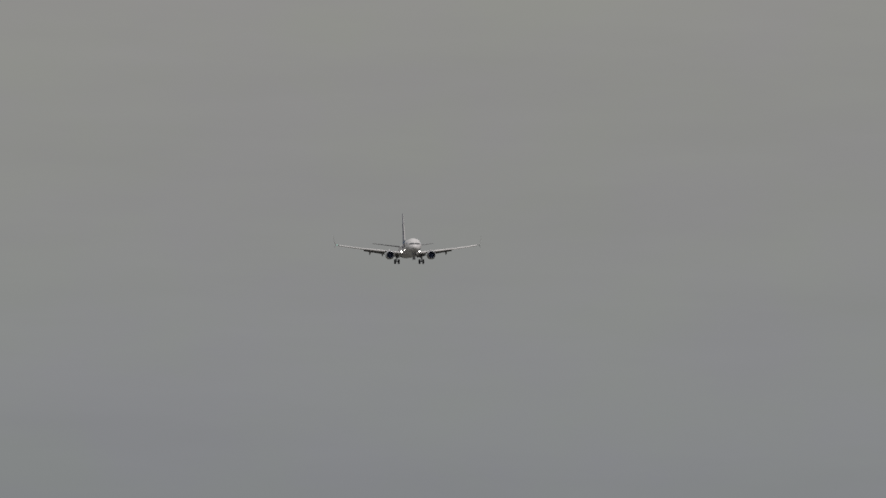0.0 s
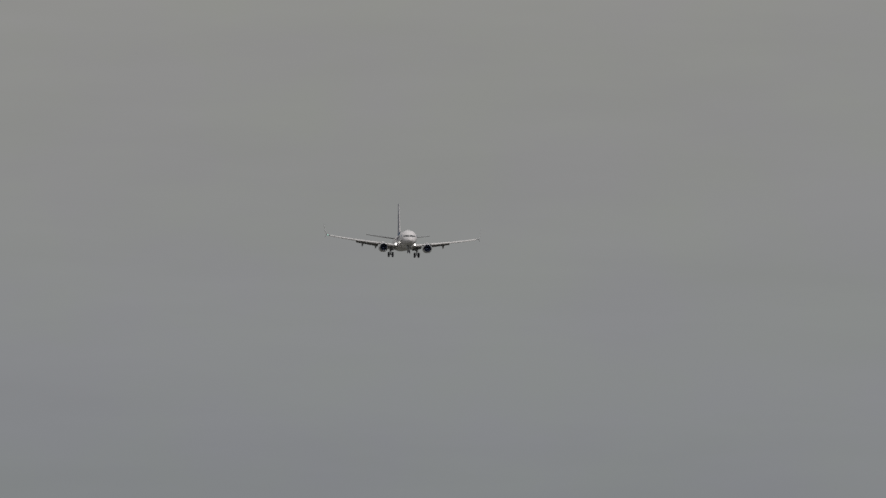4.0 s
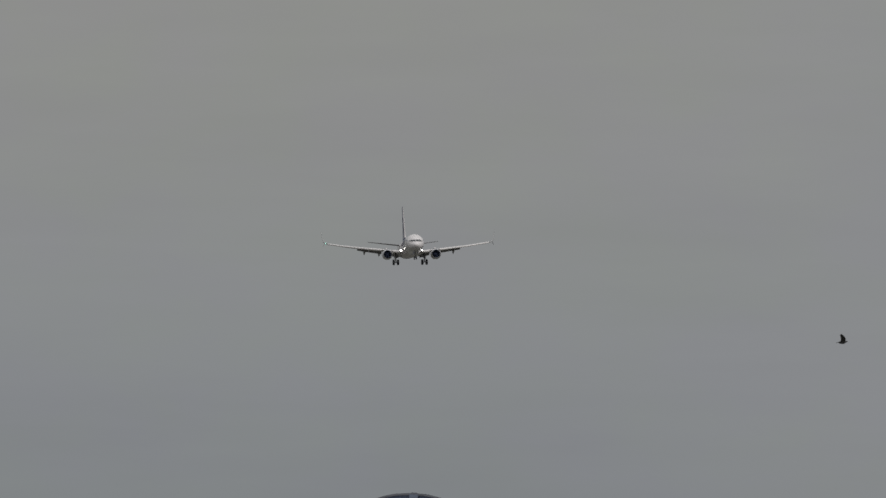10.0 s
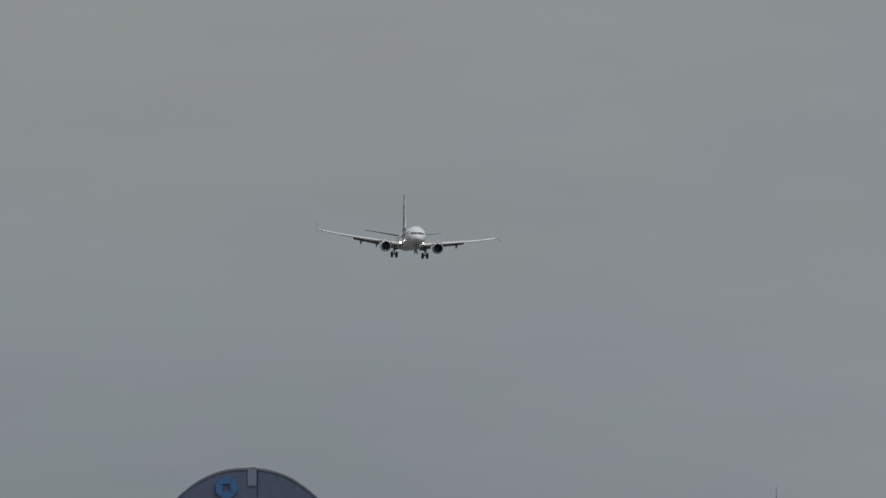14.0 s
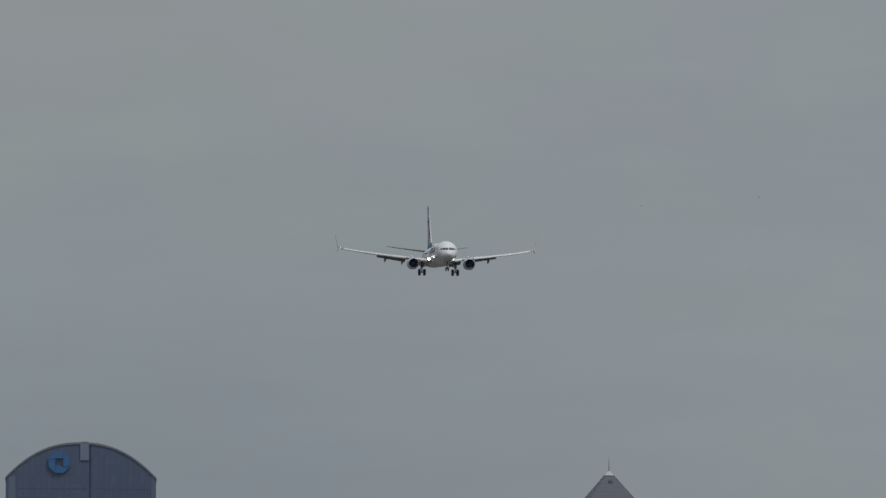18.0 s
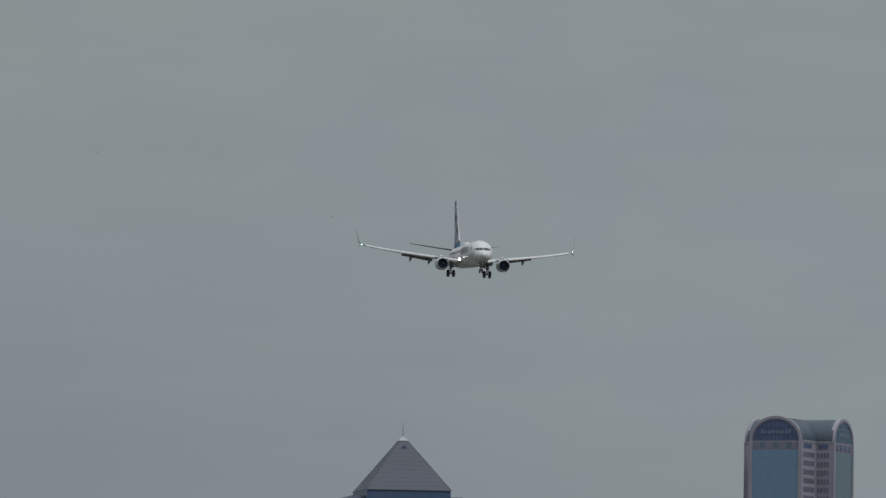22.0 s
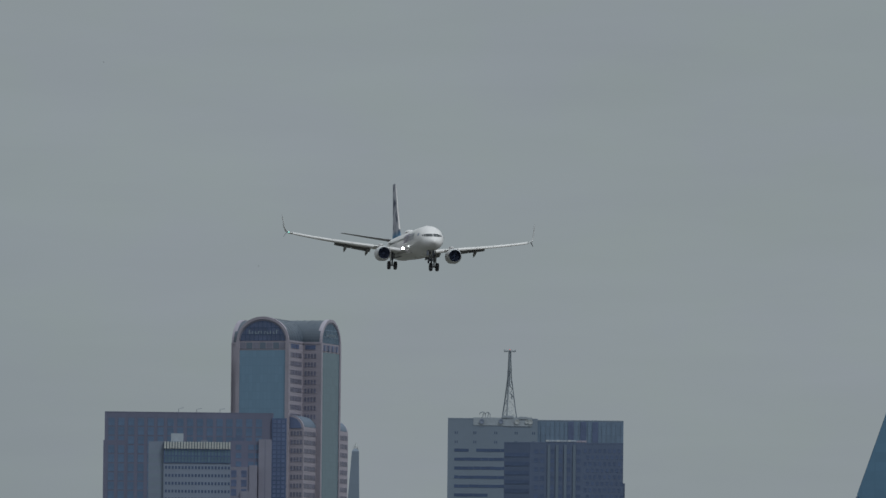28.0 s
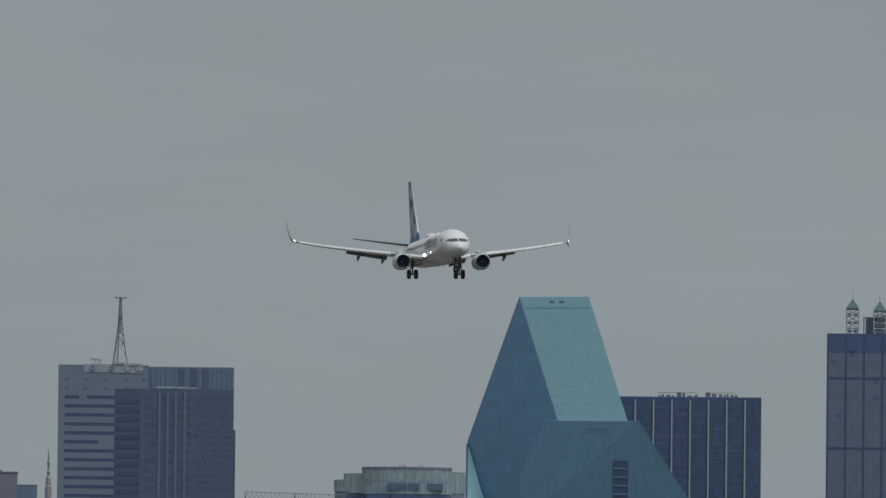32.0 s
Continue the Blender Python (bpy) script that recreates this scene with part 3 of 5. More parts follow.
        if q == 1:
            for i in range(4):
                bm = bmesh.new()
                x = -33 + i * 22
                box(bm, x - 3.5, x + 3.5, -reach - 1.8, -reach, spring - 14, spring - 4)
                arm("small_window", bm, DEEP_GLASS)
        # windows in the notch walls: wide bands on the long arms, single windows on the short ones; their tones follow
        # the lit and the shaded walls
        depth = reach - inner
        n = 4
        for sx in (-1, 1):
            for r_ in range(22):
                z = spring - 8.5 - pitch * r_
                if z < 590:
                    break
                if q % 2 == 0:
                    me = s.slab("window", DEEP_GLASS if r_ == 0 else BANDWIN, 0.8, 12.6, 8.0)
                    for i in range(n if r_ else 3):
                        win("window", me, sx * (w + 0.1), -reach + 14.5 + i * 14.8, z, body)
                else:
                    if r_ == 0:
                        win("window", s.slab("window", DEEP_GLASS, 0.8, 19.0, 7.6), sx * (w + 0.1), -reach + 18.5, z, body)
                        continue
                    me = s.slab("window", SMALLWIN, 0.8, 3.3, 8.0)
                    for i in range(n):
                        win("window", me, sx * (w + 0.1), -reach + 9.6 + i * 5.8, z, body)
        # sign strokes on the arched window
        if q in (0, 1):
            rnd = random.Random(3)
            for i in range(10):
                hh = 7.6 * (1.35 if i in (0, 9) else 0.9) * rnd.uniform(0.85, 1.1)
                win("sign_bar", s.slab("sign_bar", SIGNWHITE, 1.5, 0.4, hh * 0.75), -25 + 5.6 * i, -reach - 1.3, spring + 11 + hh / 2, hoop)
                if i % 3 != 1:
                    win("sign_bar", s.slab("sign_bar", SIGNWHITE, 3.2, 0.4, 1.2), -23.4 + 5.6 * i, -reach - 1.3, spring + 11 + hh * (0.3 + 0.5 * (i % 2)), hoop)
    # lower blocks that fill the notches, each under a quarter barrel
    wide, low, high = 26.5, 787.0, 811.0
    y0, y1 = w2 + 0.5, 120.0
    for sx in (-1, 1):
        for sy in (-1, 1):
            n = 10
            sec = [(wide * math.sin(math.pi / 2 * i / n), low + (high - low) * math.cos(math.pi / 2 * i / n)) for i in range(n + 1)]
            bm = bmesh.new()
            loft(bm, [[(sx * (w1 + x), sy * y, z) for x, z in [(0, s.g)] + sec + [(wide, s.g)]] for y in (y0, y1)])
            sh = s.free("notch_block", bm, PINK, "lower rose granite block under a quarter barrel")
            bm = bmesh.new()
            inner = [(0.8, low + 1)] + [(0.8 + (x - 0.8) * 0.84, low + 1 + (z - low) * 0.84) for x, z in sec]
            ys = sorted((sy * y1, sy * (y1 + 0.9)))
            loft(bm, [[(sx * (w1 + x), y, z) for x, z in inner] for y in ys])
            s.free("arched_window", bm, DEEP_GLASS, "dark quarter-round window", parent=sh)
            bm = bmesh.new()
            skin_ = [(wide * 1.012 * math.sin(math.pi / 2 * i / n), low + (high - low + 0.4) * math.cos(math.pi / 2 * i / n)) for i in range(n)]
            loft(bm, [[(sx * (w1 + x), sy * y, z) for x, z in [(0, low + 1)] + skin_] for y in (y0, y1 - 5)])
            s.free("quarter_barrel", bm, PILASTER, "grey quarter barrel roof", parent=sh)
            for r_ in range(14):
                z = low - 8 - pitch * r_
                for i in range(4):
                    s.put("window", s.slab("window", SMALLWIN, 3.4, 0.8, 7.6), sx * (w1 + 4.6 + i * 5.7), sy * (y1 + 0.1), z, sh)
                for i in range(4):
                    s.put("window", s.slab("window", BANDWIN, 0.8, 12.4, 7.8), sx * (w1 + wide + 0.1), sy * (y0 + 9.5 + i * 15.6), z, sh)


def red_slab():
    """Broad red-brown granite slab with a regular field of blue-grey windows."""
    s = Site("red_granite_office_slab", -1265, 4500, "broad red-brown granite office slab with blue-grey windows", "skyscraper")
    x0, x1, top = -161.5, 139.0, 819.0
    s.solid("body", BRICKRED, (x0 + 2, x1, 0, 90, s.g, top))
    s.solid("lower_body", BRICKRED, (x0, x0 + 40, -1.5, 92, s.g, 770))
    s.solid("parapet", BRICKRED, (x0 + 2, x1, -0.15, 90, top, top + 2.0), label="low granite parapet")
    me = s.slab("window", SLABWIN, 11.0, 0.3, 13.6)
    for r in range(15):
        z = top - 16 - 16.2 * r
        for i in range(16):
            x = x0 + 14 + i * 17.4
            if x > x1 - 8:
                continue
            s.put("window", me, x, -0.1 if x > x0 + 40 or z > 770 else -1.6, z)
    s.solid("stair_glass", NAVY_GLASS, (x1 - 2.5, x1 + 23.5, -3, 80, s.g, 812), label="dark blue glass strip")
    me = s.slab("strip_pane", DEEP_GLASS, 5.6, 0.3, 5.4)
    for r in range(32):
        for i in range(3):
            s.put("strip_pane", me, x1 + 2.6 + i * 7.6, -3.1, 806 - 7.7 * r)
    for x, h in ((-29, 9), (3, 8), (44, 8)):
        bm = bmesh.new()
        rod(bm, (x, 20, top), (x, 20, top + h), 0.45, n=6)
        rod(bm, (x, 20, top + h), (x + 9, 20, top + h + 2), 0.35, n=6)
        s.free("roof_davit", bm, STEEL)


def pale_midrise():
    """Pale banded mid-rise in front, with a louvred crown and a blue window storey."""
    s = Site("pale_banded_office_block", -1274, 4380, "pale concrete office block with louvred crown and banded windows", "building")
    L0, L1, R = -72.5, -45.5, 73.0
    top = 769.0
    s.solid("body", PALE, (L1, R, 0, 70, s.g, top - 3))
    s.solid("side_wall", PALE, (L0, L1, 4, 70, s.g, top), label="pale side wall with faint bands")
    for i in range(12):
        s.solid("side_band", GREENGREY, (L0 + 0.5, L1, 3.85, 6, top - 22 - i * 14.0, top - 15 - i * 14.0))
    s.solid("crown_backing", PILASTER, (L1, R, -1, 6, top - 12, top))
    me = s.slab("louvre", CREAM, 3.2, 2.4, 12.4)
    for i in range(24):
        s.put("louvre", me, L1 + 2.5 + i * 4.95, -2, top - 6.5)
    s.solid("blue_storey", NAVY_GLASS, (L1, R, -0.8, 5, top - 38, top - 13), label="dark blue glass storey")
    me = s.slab("pane", BLUEWIN, 4.0, 0.3, 10.0)
    for i in range(20):
        for z in (top - 19.5, top - 31.5):
            s.put("pane", me, L1 + 4.5 + i * 5.85, -0.9, z)
    me = s.slab("window", STRIPGLASS, 3.4, 0.3, 5.0)
    for r in range(10):
        z = top - 46 - 14 * r
        for i in range(20):
            s.put("window", me, L1 + 4.5 + i * 5.85, -0.1, z)
    s.solid("penthouse", ROOFWHITE, (-33, -11, 15, 40, top - 2, top + 15), label="white rooftop box")
    s.solid("roof_plant", GRANITE, (20, 32, 15, 30, top - 2, top + 3))


def brown_midrise():
    """Stepped brown building with pink framed windows beside the pale block."""
    s = Site("brown_stepped_block", -1165, 4440, "stepped brown stone block with dark square windows", "building")
    s.solid("rear_block", TAUPE, (13.5, 36.5, 20, 80, s.g, 774), label="plain pale mauve stone block")
    s.solid("front_block", MAUVE, (-36, 10, 0, 60, s.g, 724))
    s.solid("rear_block", BRICKRED, (-40, 13.5, 24, 80, s.g, 771))
    s.solid("corner_block", TAUPE, (-3, 11.5, -2, 40, s.g, 727))
    s.solid("corner_block", TAUPE, (-18, -3, -3, 40, s.g, 681))
    s.solid("rear_joint", RIB, (24.6, 25.4, 19.8, 22, s.g, 773))
    s.solid("roof_plant", DARKSTONE, (-34, -12, 30, 50, 771, 777), (-28, -17, 32, 46, 777, 781))
    me = s.slab("window", DEEP_GLASS, 9.5, 0.3, 12.0)
    for r in range(9):
        for x in (-31, -13):
            s.put("window", me, x + 1, -0.1, 712 - 16.5 * r)
    me = s.slab("window", SLABWIN, 10.0, 0.3, 9.0)
    for r in range(3):
        for x in (-22, 0, 12):
            s.put("window", me, x, 23.9, 760 - 15 * r)


def obelisk_tower():
    """Slender tapering concrete tower with a tiny lantern."""
    s = Site("tapered_stone_tower", -981, 4800, "slender tapering grey stone tower with a small lantern", "tower")
    bm = bmesh.new()
    loft(bm, [[(-26, -18, s.g), (13, -18, s.g), (13, 18, s.g), (-26, 18, s.g)], [(-14, -12, 640), (9, -12, 640), (9, 12, 640), (-14, 12, 640)],
              [(-5.5, -6, 752), (7, -6, 752), (7, 6, 752), (-5.5, 6, 752)], [(-2.5, -3, 757), (4.5, -3, 757), (4.5, 3, 757), (-2.5, 3, 757)]])
    s.free("shaft", bm, GREENGREY)
    bm = bmesh.new()
    rod(bm, (1, 0, 757), (1, 0, 762), 2.2, 1.6, 8)
    rod(bm, (1, 0, 762), (1, 0, 768), 1.6, 0.3, 8)
    s.free("lantern", bm, CREAM, "small pale lantern")
    bm = bmesh.new()
    for x in (-2.8, 5):
        rod(bm, (x, -4, 754), (x, -4, 761), 0.6, n=6)
    s.free("finial", bm, CREAM)


def low_blocks():
    s = Site("grey_flat_roofed_block", -943, 4300, "plain mauve-grey flat-roofed block", "building")
    s.solid("body", TAUPE, (-56, 56, 0, 60, s.g, 620))
    s.solid("wing", BLUEGLASS, (56, 91, 6, 60, s.g, 598), label="low blue-grey glazed wing")
    s.solid("wing_parapet", DARKSTONE, (56, 91, 5.8, 60, 598, 599.5))
    s.solid("coping", GRANITE, (-57, 57, -1, 61, 620, 622))
    for x in (4, 13, 20, 25):
        s.solid("roof_vent", DARKSTONE, (x, x + 3.5, 10, 14, 622, 624.5 + (x % 3)))
    s.solid("window", STRIPGLASS, (-52, -45, -0.6, 2, 602, 609))
    t = Site("steepled_church", -832.5, 4350, "pale stone church tower with a dark thin steeple", "church")
    bm = bmesh.new()
    loft(bm, [[(r * math.cos(i * math.pi / 4), r * math.sin(i * math.pi / 4), z) for i in range(8)] for r, z in ((6.5, t.g), (6, 595), (5, 597), (4.6, 610))])
    t.free("belfry", bm, PINK, "pale stone belfry")
    bm = bmesh.new()
    loft(bm, [[(r * math.cos(i * math.pi / 4), r * math.sin(i * math.pi / 4), z) for i in range(8)] for r, z in ((4.4, 610), (3.0, 613), (2.2, 616), (2.9, 619), (2.9, 622), (1.9, 624), (1.8, 634), (2.4, 635.5), (2.4, 639), (1.5, 641), (1.3, 650), (1.7, 651.5), (0.8, 655), (0.3, 664))])
    t.free("steeple", bm, STEEL, "dark steeple")


def mast_tower():
    """Banded office tower with glazed wing and a lattice mast on its roof."""
    s = Site("banded_tower_with_mast", -661, 4760, "grey-green banded office tower with rooftop lattice mast", "skyscraper")
    x0, xm, x1, top = -156.0, 3.0, 155.0, 808.0
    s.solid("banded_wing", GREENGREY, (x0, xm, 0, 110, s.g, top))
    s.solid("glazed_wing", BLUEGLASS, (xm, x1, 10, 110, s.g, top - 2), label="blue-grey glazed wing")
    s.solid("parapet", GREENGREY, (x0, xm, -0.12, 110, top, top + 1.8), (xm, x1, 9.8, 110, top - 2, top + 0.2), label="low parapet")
    for i, xa in enumerate((57, 79, 100)):
        s.solid("dark_bay", DEEP_GLASS, (xa, xa + 10, 8.6, 12, s.g, top - 3), label="dark vertical window bay")
    rnd = random.Random(8)
    lengths = [s.slab("strip_window", STRIPGLASS, w, 0.3, 5.4) for w in (8.0, 12.6, 17.2)]
    z = 753.0
    row = 0
    while z > 520:
        x = x0 + 12
        while x < xm - 14:
            i = rnd.randrange(3)
            w = (8.0, 12.6, 17.2)[i]
            if (row > 0 or rnd.random() < 0.6) and not (row == 5 and x > x0 + 60):
                s.put("strip_window", lengths[i], x + w / 2, -0.12, z + rnd.uniform(-0.25, 0.25))
            x += w + rnd.choice((0.15, 0.15, 0.3, 0.5))
        z -= 15.9
        row += 1
    s.solid("strip_window", STRIPGLASS, *[(x0 + 12, xm - 7, -0.3, 1, 511.4 - 15.9 * i, 517.0 - 15.9 * i) for i in range(13)])
    me = s.slab("small_window", STRIPGLASS, 1.5, 0.3, 4.4)
    for x in (15, 48, 85, 121, 152):
        for o in (-1.7, 1.7):
            for z in (784, 767.5):
                s.put("small_window", me, x0 + x + o, -0.12, z)
    me = s.slab("mullion", GREENGREY, 0.3, 0.9, 180)
    for i in range(18):
        s.put("mullion", me, xm + 6 + i * 8.3, 9.6, top - 94)
    # roof plant
    s.solid("plant_room", ROOFWHITE, (-111, -58, -0.6, 40, 797, 811), (-58, -7, -0.8, 40, 796, 811.8), label="white rooftop plant room", bevel=0.2)
    s.solid("plant_room", ROOFWHITE, (-60, -40, -2, 30, 811, 815), (-30, -15, -2, 30, 809, 813))
    for x, r_, mat in ((-96, 4.4, PALE), (-62, 4.0, PALE), (-33.5, 4.6, WHITERIB), (-16, 3.6, WHITERIB), (-10, 4.4, WHITERIB)):
        bm = bmesh.new()
        loft(bm, [[(x + q * math.cos(2 * math.pi * i / 20), y, 804 + q * math.sin(2 * math.pi * i / 20)) for i in range(20)] for q, y in ((r_ * 0.3, -0.7), (r_, -1.6), (r_, -1.9), (r_ * 0.86, -1.9), (r_ * 0.3, -1.2))])
        s.free("dish", bm, mat, "round dish on the plant room wall", smooth=True)
    for x, r_ in ((-95, 5.2), (-86, 4.6)):
        bm = bmesh.new()
        for i in range(8):
            a0, a1 = math.pi * (0.05 + 0.9 * i / 8), math.pi * (0.05 + 0.9 * (i + 1) / 8)
            rod(bm, (x + r_ * math.cos(a0), 6, 816 + r_ * math.sin(a0)), (x + r_ * math.cos(a1), 6, 816 + r_ * math.sin(a1)), 0.75, n=6)
        rod(bm, (x, 6, 811), (x + 2, 6, 820), 0.7, n=6)
        rod(bm, (x + r_, 6, 811), (x + r_, 6, 817), 0.6, n=6)
        s.free("aerial_frame", bm, STEEL, "curved aerial frame on the roof")
    # lattice mast: three splayed legs that close into one slim column
    cx, z0, z1, zt = -47.5, 812.0, 886.0, 930.0
    feet = ((-12.7, 6.0), (-4.4, -9.0), (13.3, 6.0))
    necks = ((-3.0, 1.6), (-1.8, -2.0), (2.9, 1.6))

    def at(i, z):
        t = min(1.0, (z - z0) / (z1 - z0)) ** 0.9
        u = max(0.0, (z - z1) / (zt - z1))
        (ax, ay), (bx, by) = feet[i], necks[i]
        return Vector((cx + (ax + (bx - ax) * t) * (1 - 0.55 * u), 30 + (ay + (by - ay) * t) * (1 - 0.5 * u), z))
    bm = bmesh.new()
    zs = [812, 830, 848, 862, 874, 882, 890, 897, 904, 911, 918, 924, 930]
    for a, b in zip(zs, zs[1:]):
        for i in range(3):
            j = (i + 1) % 3
            rod(bm, at(i, a), at(i, b), 1.15 if i < 2 else 0.95, n=6)
            thick = 0.5 if i == 0 or a > 840 else 0.22
            rod(bm, at(i, a), at(j, b), thick, n=4)
            rod(bm, at(j, a), at(i, b), thick * 0.8, n=4)
            rod(bm, at(i, b), at(j, b), thick * 0.6, n=4)
    rod(bm, (cx, 30, 868), (cx, 30, 932), 0.9, 0.6, n=6)
    mast = s.free("lattice_mast", bm, STEEL, "three-legged steel lattice mast")
    bm = bmesh.new()
    box(bm, cx - 10, cx + 10, 28, 32, 929.6, 930.8)
    for x in (-10, -7.5, -5, -1.5, 2, 5, 7.5, 10):
        rod(bm, (cx + x, 30, 928 + (x % 3) * 0.4), (cx + x, 30, 933.4 - (x % 2)), 0.6, n=5)
    s.free("crossarm", bm, STEEL, "aerial crossarm at the mast head", parent=mast)
    bm = bmesh.new()
    bmesh.ops.create_uvsphere(bm, u_segments=8, v_segments=6, radius=1.0, matrix=Matrix.Translation((cx, 28, 933)))
    s.free("warning_light", bm, WARNLAMP, "dim red warning light", parent=mast)
    for z, x in ((891, -3.2), (896, 2.6), (849, 4.0)):
        bm = bmesh.new()
        rod(bm, (cx + x, 25, z - 4), (cx + x, 25, z + 5), 1.2, n=6)
        s.free("aerial", bm, STEEL, parent=mast)


def dark_block():
    """Dark slate tower in front of the banded one."""
    s = Site("dark_slate_office_tower", -605, 4420, "dark slate office tower with pale pilasters and checkered windows", "skyscraper")
    x0, xa, xb, x1, top = -112.0, -66.0, 28.0, 99.0, 765.5
    bm = bmesh.new()
    loft(bm, [[(x0, 12, z), (xa, 0, z), (x1, 0, z), (x1, 90, z), (x0, 90, z)] for z in (s.g, top)])
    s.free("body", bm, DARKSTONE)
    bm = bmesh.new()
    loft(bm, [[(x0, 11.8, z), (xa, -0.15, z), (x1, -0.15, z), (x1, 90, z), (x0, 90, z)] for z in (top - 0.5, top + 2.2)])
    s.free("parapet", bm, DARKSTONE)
    for x in (-35, -20.5, -6, 10):
        s.solid("pilaster", PILASTER, (x, x + 5.0, -1.4, 1, s.g, top - 2), label="pale taupe pilaster")
    turn = math.degrees(math.atan2(-12, xa - x0))
    me = s.slab("strip_window", DARKWIN, 44, 0.3, 7)
    for r in range(12):
        s.put("strip_window", me, (x0 + xa) / 2, 5.7, top - 20 - 16 * r, rz=turn)
    me = s.slab("window", DARKWIN, 4.6, 0.3, 6.5)
    for r in range(15):
        for i in range(8):
            s.put("window", me, xb + 6 + i * 8.6 + (4.3 if r % 2 else 0) - 2, -0.1, top - 12 - 11.6 * r)
    me = s.slab("window", DARKWIN, 7.0, 0.3, 8.0)
    for r in range(11):
        for x in (-55, -44, -27.0, -12.5, 2, 20):
            s.put("window", me, x, -0.1, top - 14 - 15.9 * r)
    s.solid("side_step", DARKSTONE, (x1, x1 + 3.5, 20, 80, s.g, 697))
    for i in range(11):
        xa = -38 + i * 4.9
        s.solid("roof_plant", ROOFWHITE if i % 4 else CREAM, (xa, xa + 4.7, 20, 34, top + 4.2, top + 7.4), label="white cooling unit")
    for i in range(4):
        xa = 16 + i * 4.6
        s.solid("roof_plant", PINK, (xa, xa + 4.3, 20, 34, top + 3.4, top + 6.6), label="weathered pinkish cooling unit")
    s.solid("plant_deck", PALE, (-84, 26, 22, 45, top + 1, top + 3.4))



def truss_roof():
    """Open steel truss over a low hall."""
    s = Site("hall_with_roof_truss", -396, 4250, "low hall with an open steel roof truss", "building")
    s.solid("hall", PALE, (-90, 92, 10, 80, s.g, 568))
    bm = bmesh.new()
    n = 22
    for i in range(n):
        xa, xb = -88 + i * 8, -80 + i * 8
        rod(bm, (xa, 0, 571), (xb, 0, 571), 0.6, n=5)
        rod(bm, (xa, 0, 585.5 - i * 0.18), (xb, 0, 585.3 - i * 0.18), 0.6, n=5)
        rod(bm, (xa, 0, 571), ((xa + xb) / 2, 0, 585.4 - i * 0.18), 0.4, n=4)
        rod(bm, ((xa + xb) / 2, 0, 585.4 - i * 0.18), (xb, 0, 571), 0.4, n=4)
    for i in range(0, n + 1, 11):
        rod(bm, (-88 + i * 8, 0, s.g), (-88 + i * 8, 0, 584), 0.9, n=6)
    s.free("truss", bm, STEEL, "long steel lattice truss")


def round_hotel():
    """Pale drum-shaped building with glazed balconies."""
    s = Site("drum_shaped_building", -211, 4350, "pale grey drum-shaped building with glazed upper gallery", "building")
    n = 40

    def ring(cx, cy, r, z, ry=0.6):
        return [(cx + r * math.cos(2 * math.pi * i / n), cy + r * ry * math.sin(2 * math.pi * i / n), z) for i in range(n)]
    for name, mat, cx, r, z0, z1, lab in (("drum", HOTELGLASS, 13, 79, 583, 628, "glazed upper drum"), ("drum_base", PALE, 13, 77, s.g, 583, ""), ("gallery", HOTELGLASS, -57, 59, 588, 609, "glass gallery"), ("gallery", HOTELGLASS, -45, 54, 585, 620, ""),
                                          ("gallery_base", PALE, -55, 60, s.g, 590, ""), ("gallery", HOTELGLASS, 71, 46, 586, 624, ""), ("gallery_base", PALE, 71, 45, s.g, 586, "")):
        bm = bmesh.new()
        cy = {13: 60, -45: 84}.get(cx, 95)
        loft(bm, [ring(cx, cy, r, z0), ring(cx, cy, r, z1)])
        s.free(name, bm, mat, lab)
    bm = bmesh.new()
    loft(bm, [ring(13, 60, 80.5, 627), ring(13, 60, 80.5, 631)])
    s.free("roof_rim", bm, MAUVE)
    for z0, z1, mat, rr in ((564, 580, BLUEWIN, 77.6), (535, 552, BLUEWIN, 77.6), (604, 606, PALE, 79.3)):
        bm = bmesh.new()
        loft(bm, [ring(13, 60, rr, z0), ring(13, 60, rr, z1)])
        s.free("storey_band", bm, mat)
    for xa, xb in ((-22, 13), (15, 35), (37, 77)):
        s.solid("dark_band", BLUEWIN, (xa, xb, 11.2 if xa < 30 else 17.5, 34, 590, 602), label="dark window band")
    for xa, xb, y in ((-58, -17, 14), (-15, 40, 11), (43, 83, 20)):
        s.solid("dark_band", NAVY_GLASS, (xa, xb, y, y + 30, 562, 581), label="navy window storey")
    for xa, xb, y in ((-92, -68, 60),):
        s.solid("dark_band", NAVY_GLASS, (xa, xb, y, y + 20, 562, 584))
    for i in range(15):
        a = math.pi + math.pi * (i + 0.5) / 15
        s.put("mullion", s.slab("mullion", HOTELRIB, 1.4, 1.0, 44), 13 + 79.3 * math.cos(a), 60 + 79.3 * 0.6 * math.sin(a), 605.5)
    for cx, cy, r_, z0, z1, k in ((-57, 95, 59, 588, 609, 16), (-45, 84, 54, 585, 620, 14), (71, 95, 46, 586, 624, 12)):
        me = s.slab("mullion", HOTELRIB, 0.9, 0.8, z1 - z0)
        for i in range(k):
            a = math.pi + math.pi * (i + 0.5) / k
            s.put("mullion", me, cx + (r_ + 0.3) * math.cos(a), cy + (r_ + 0.3) * 0.6 * math.sin(a), (z0 + z1) / 2)
    for x in (0, 4, 8, 9, 37, 42):
        bm = bmesh.new()
        rod(bm, (x, 40, 630), (x, 40, 635 + (x % 3)), 0.8, n=6)
        s.free("roof_vent", bm, PINK)


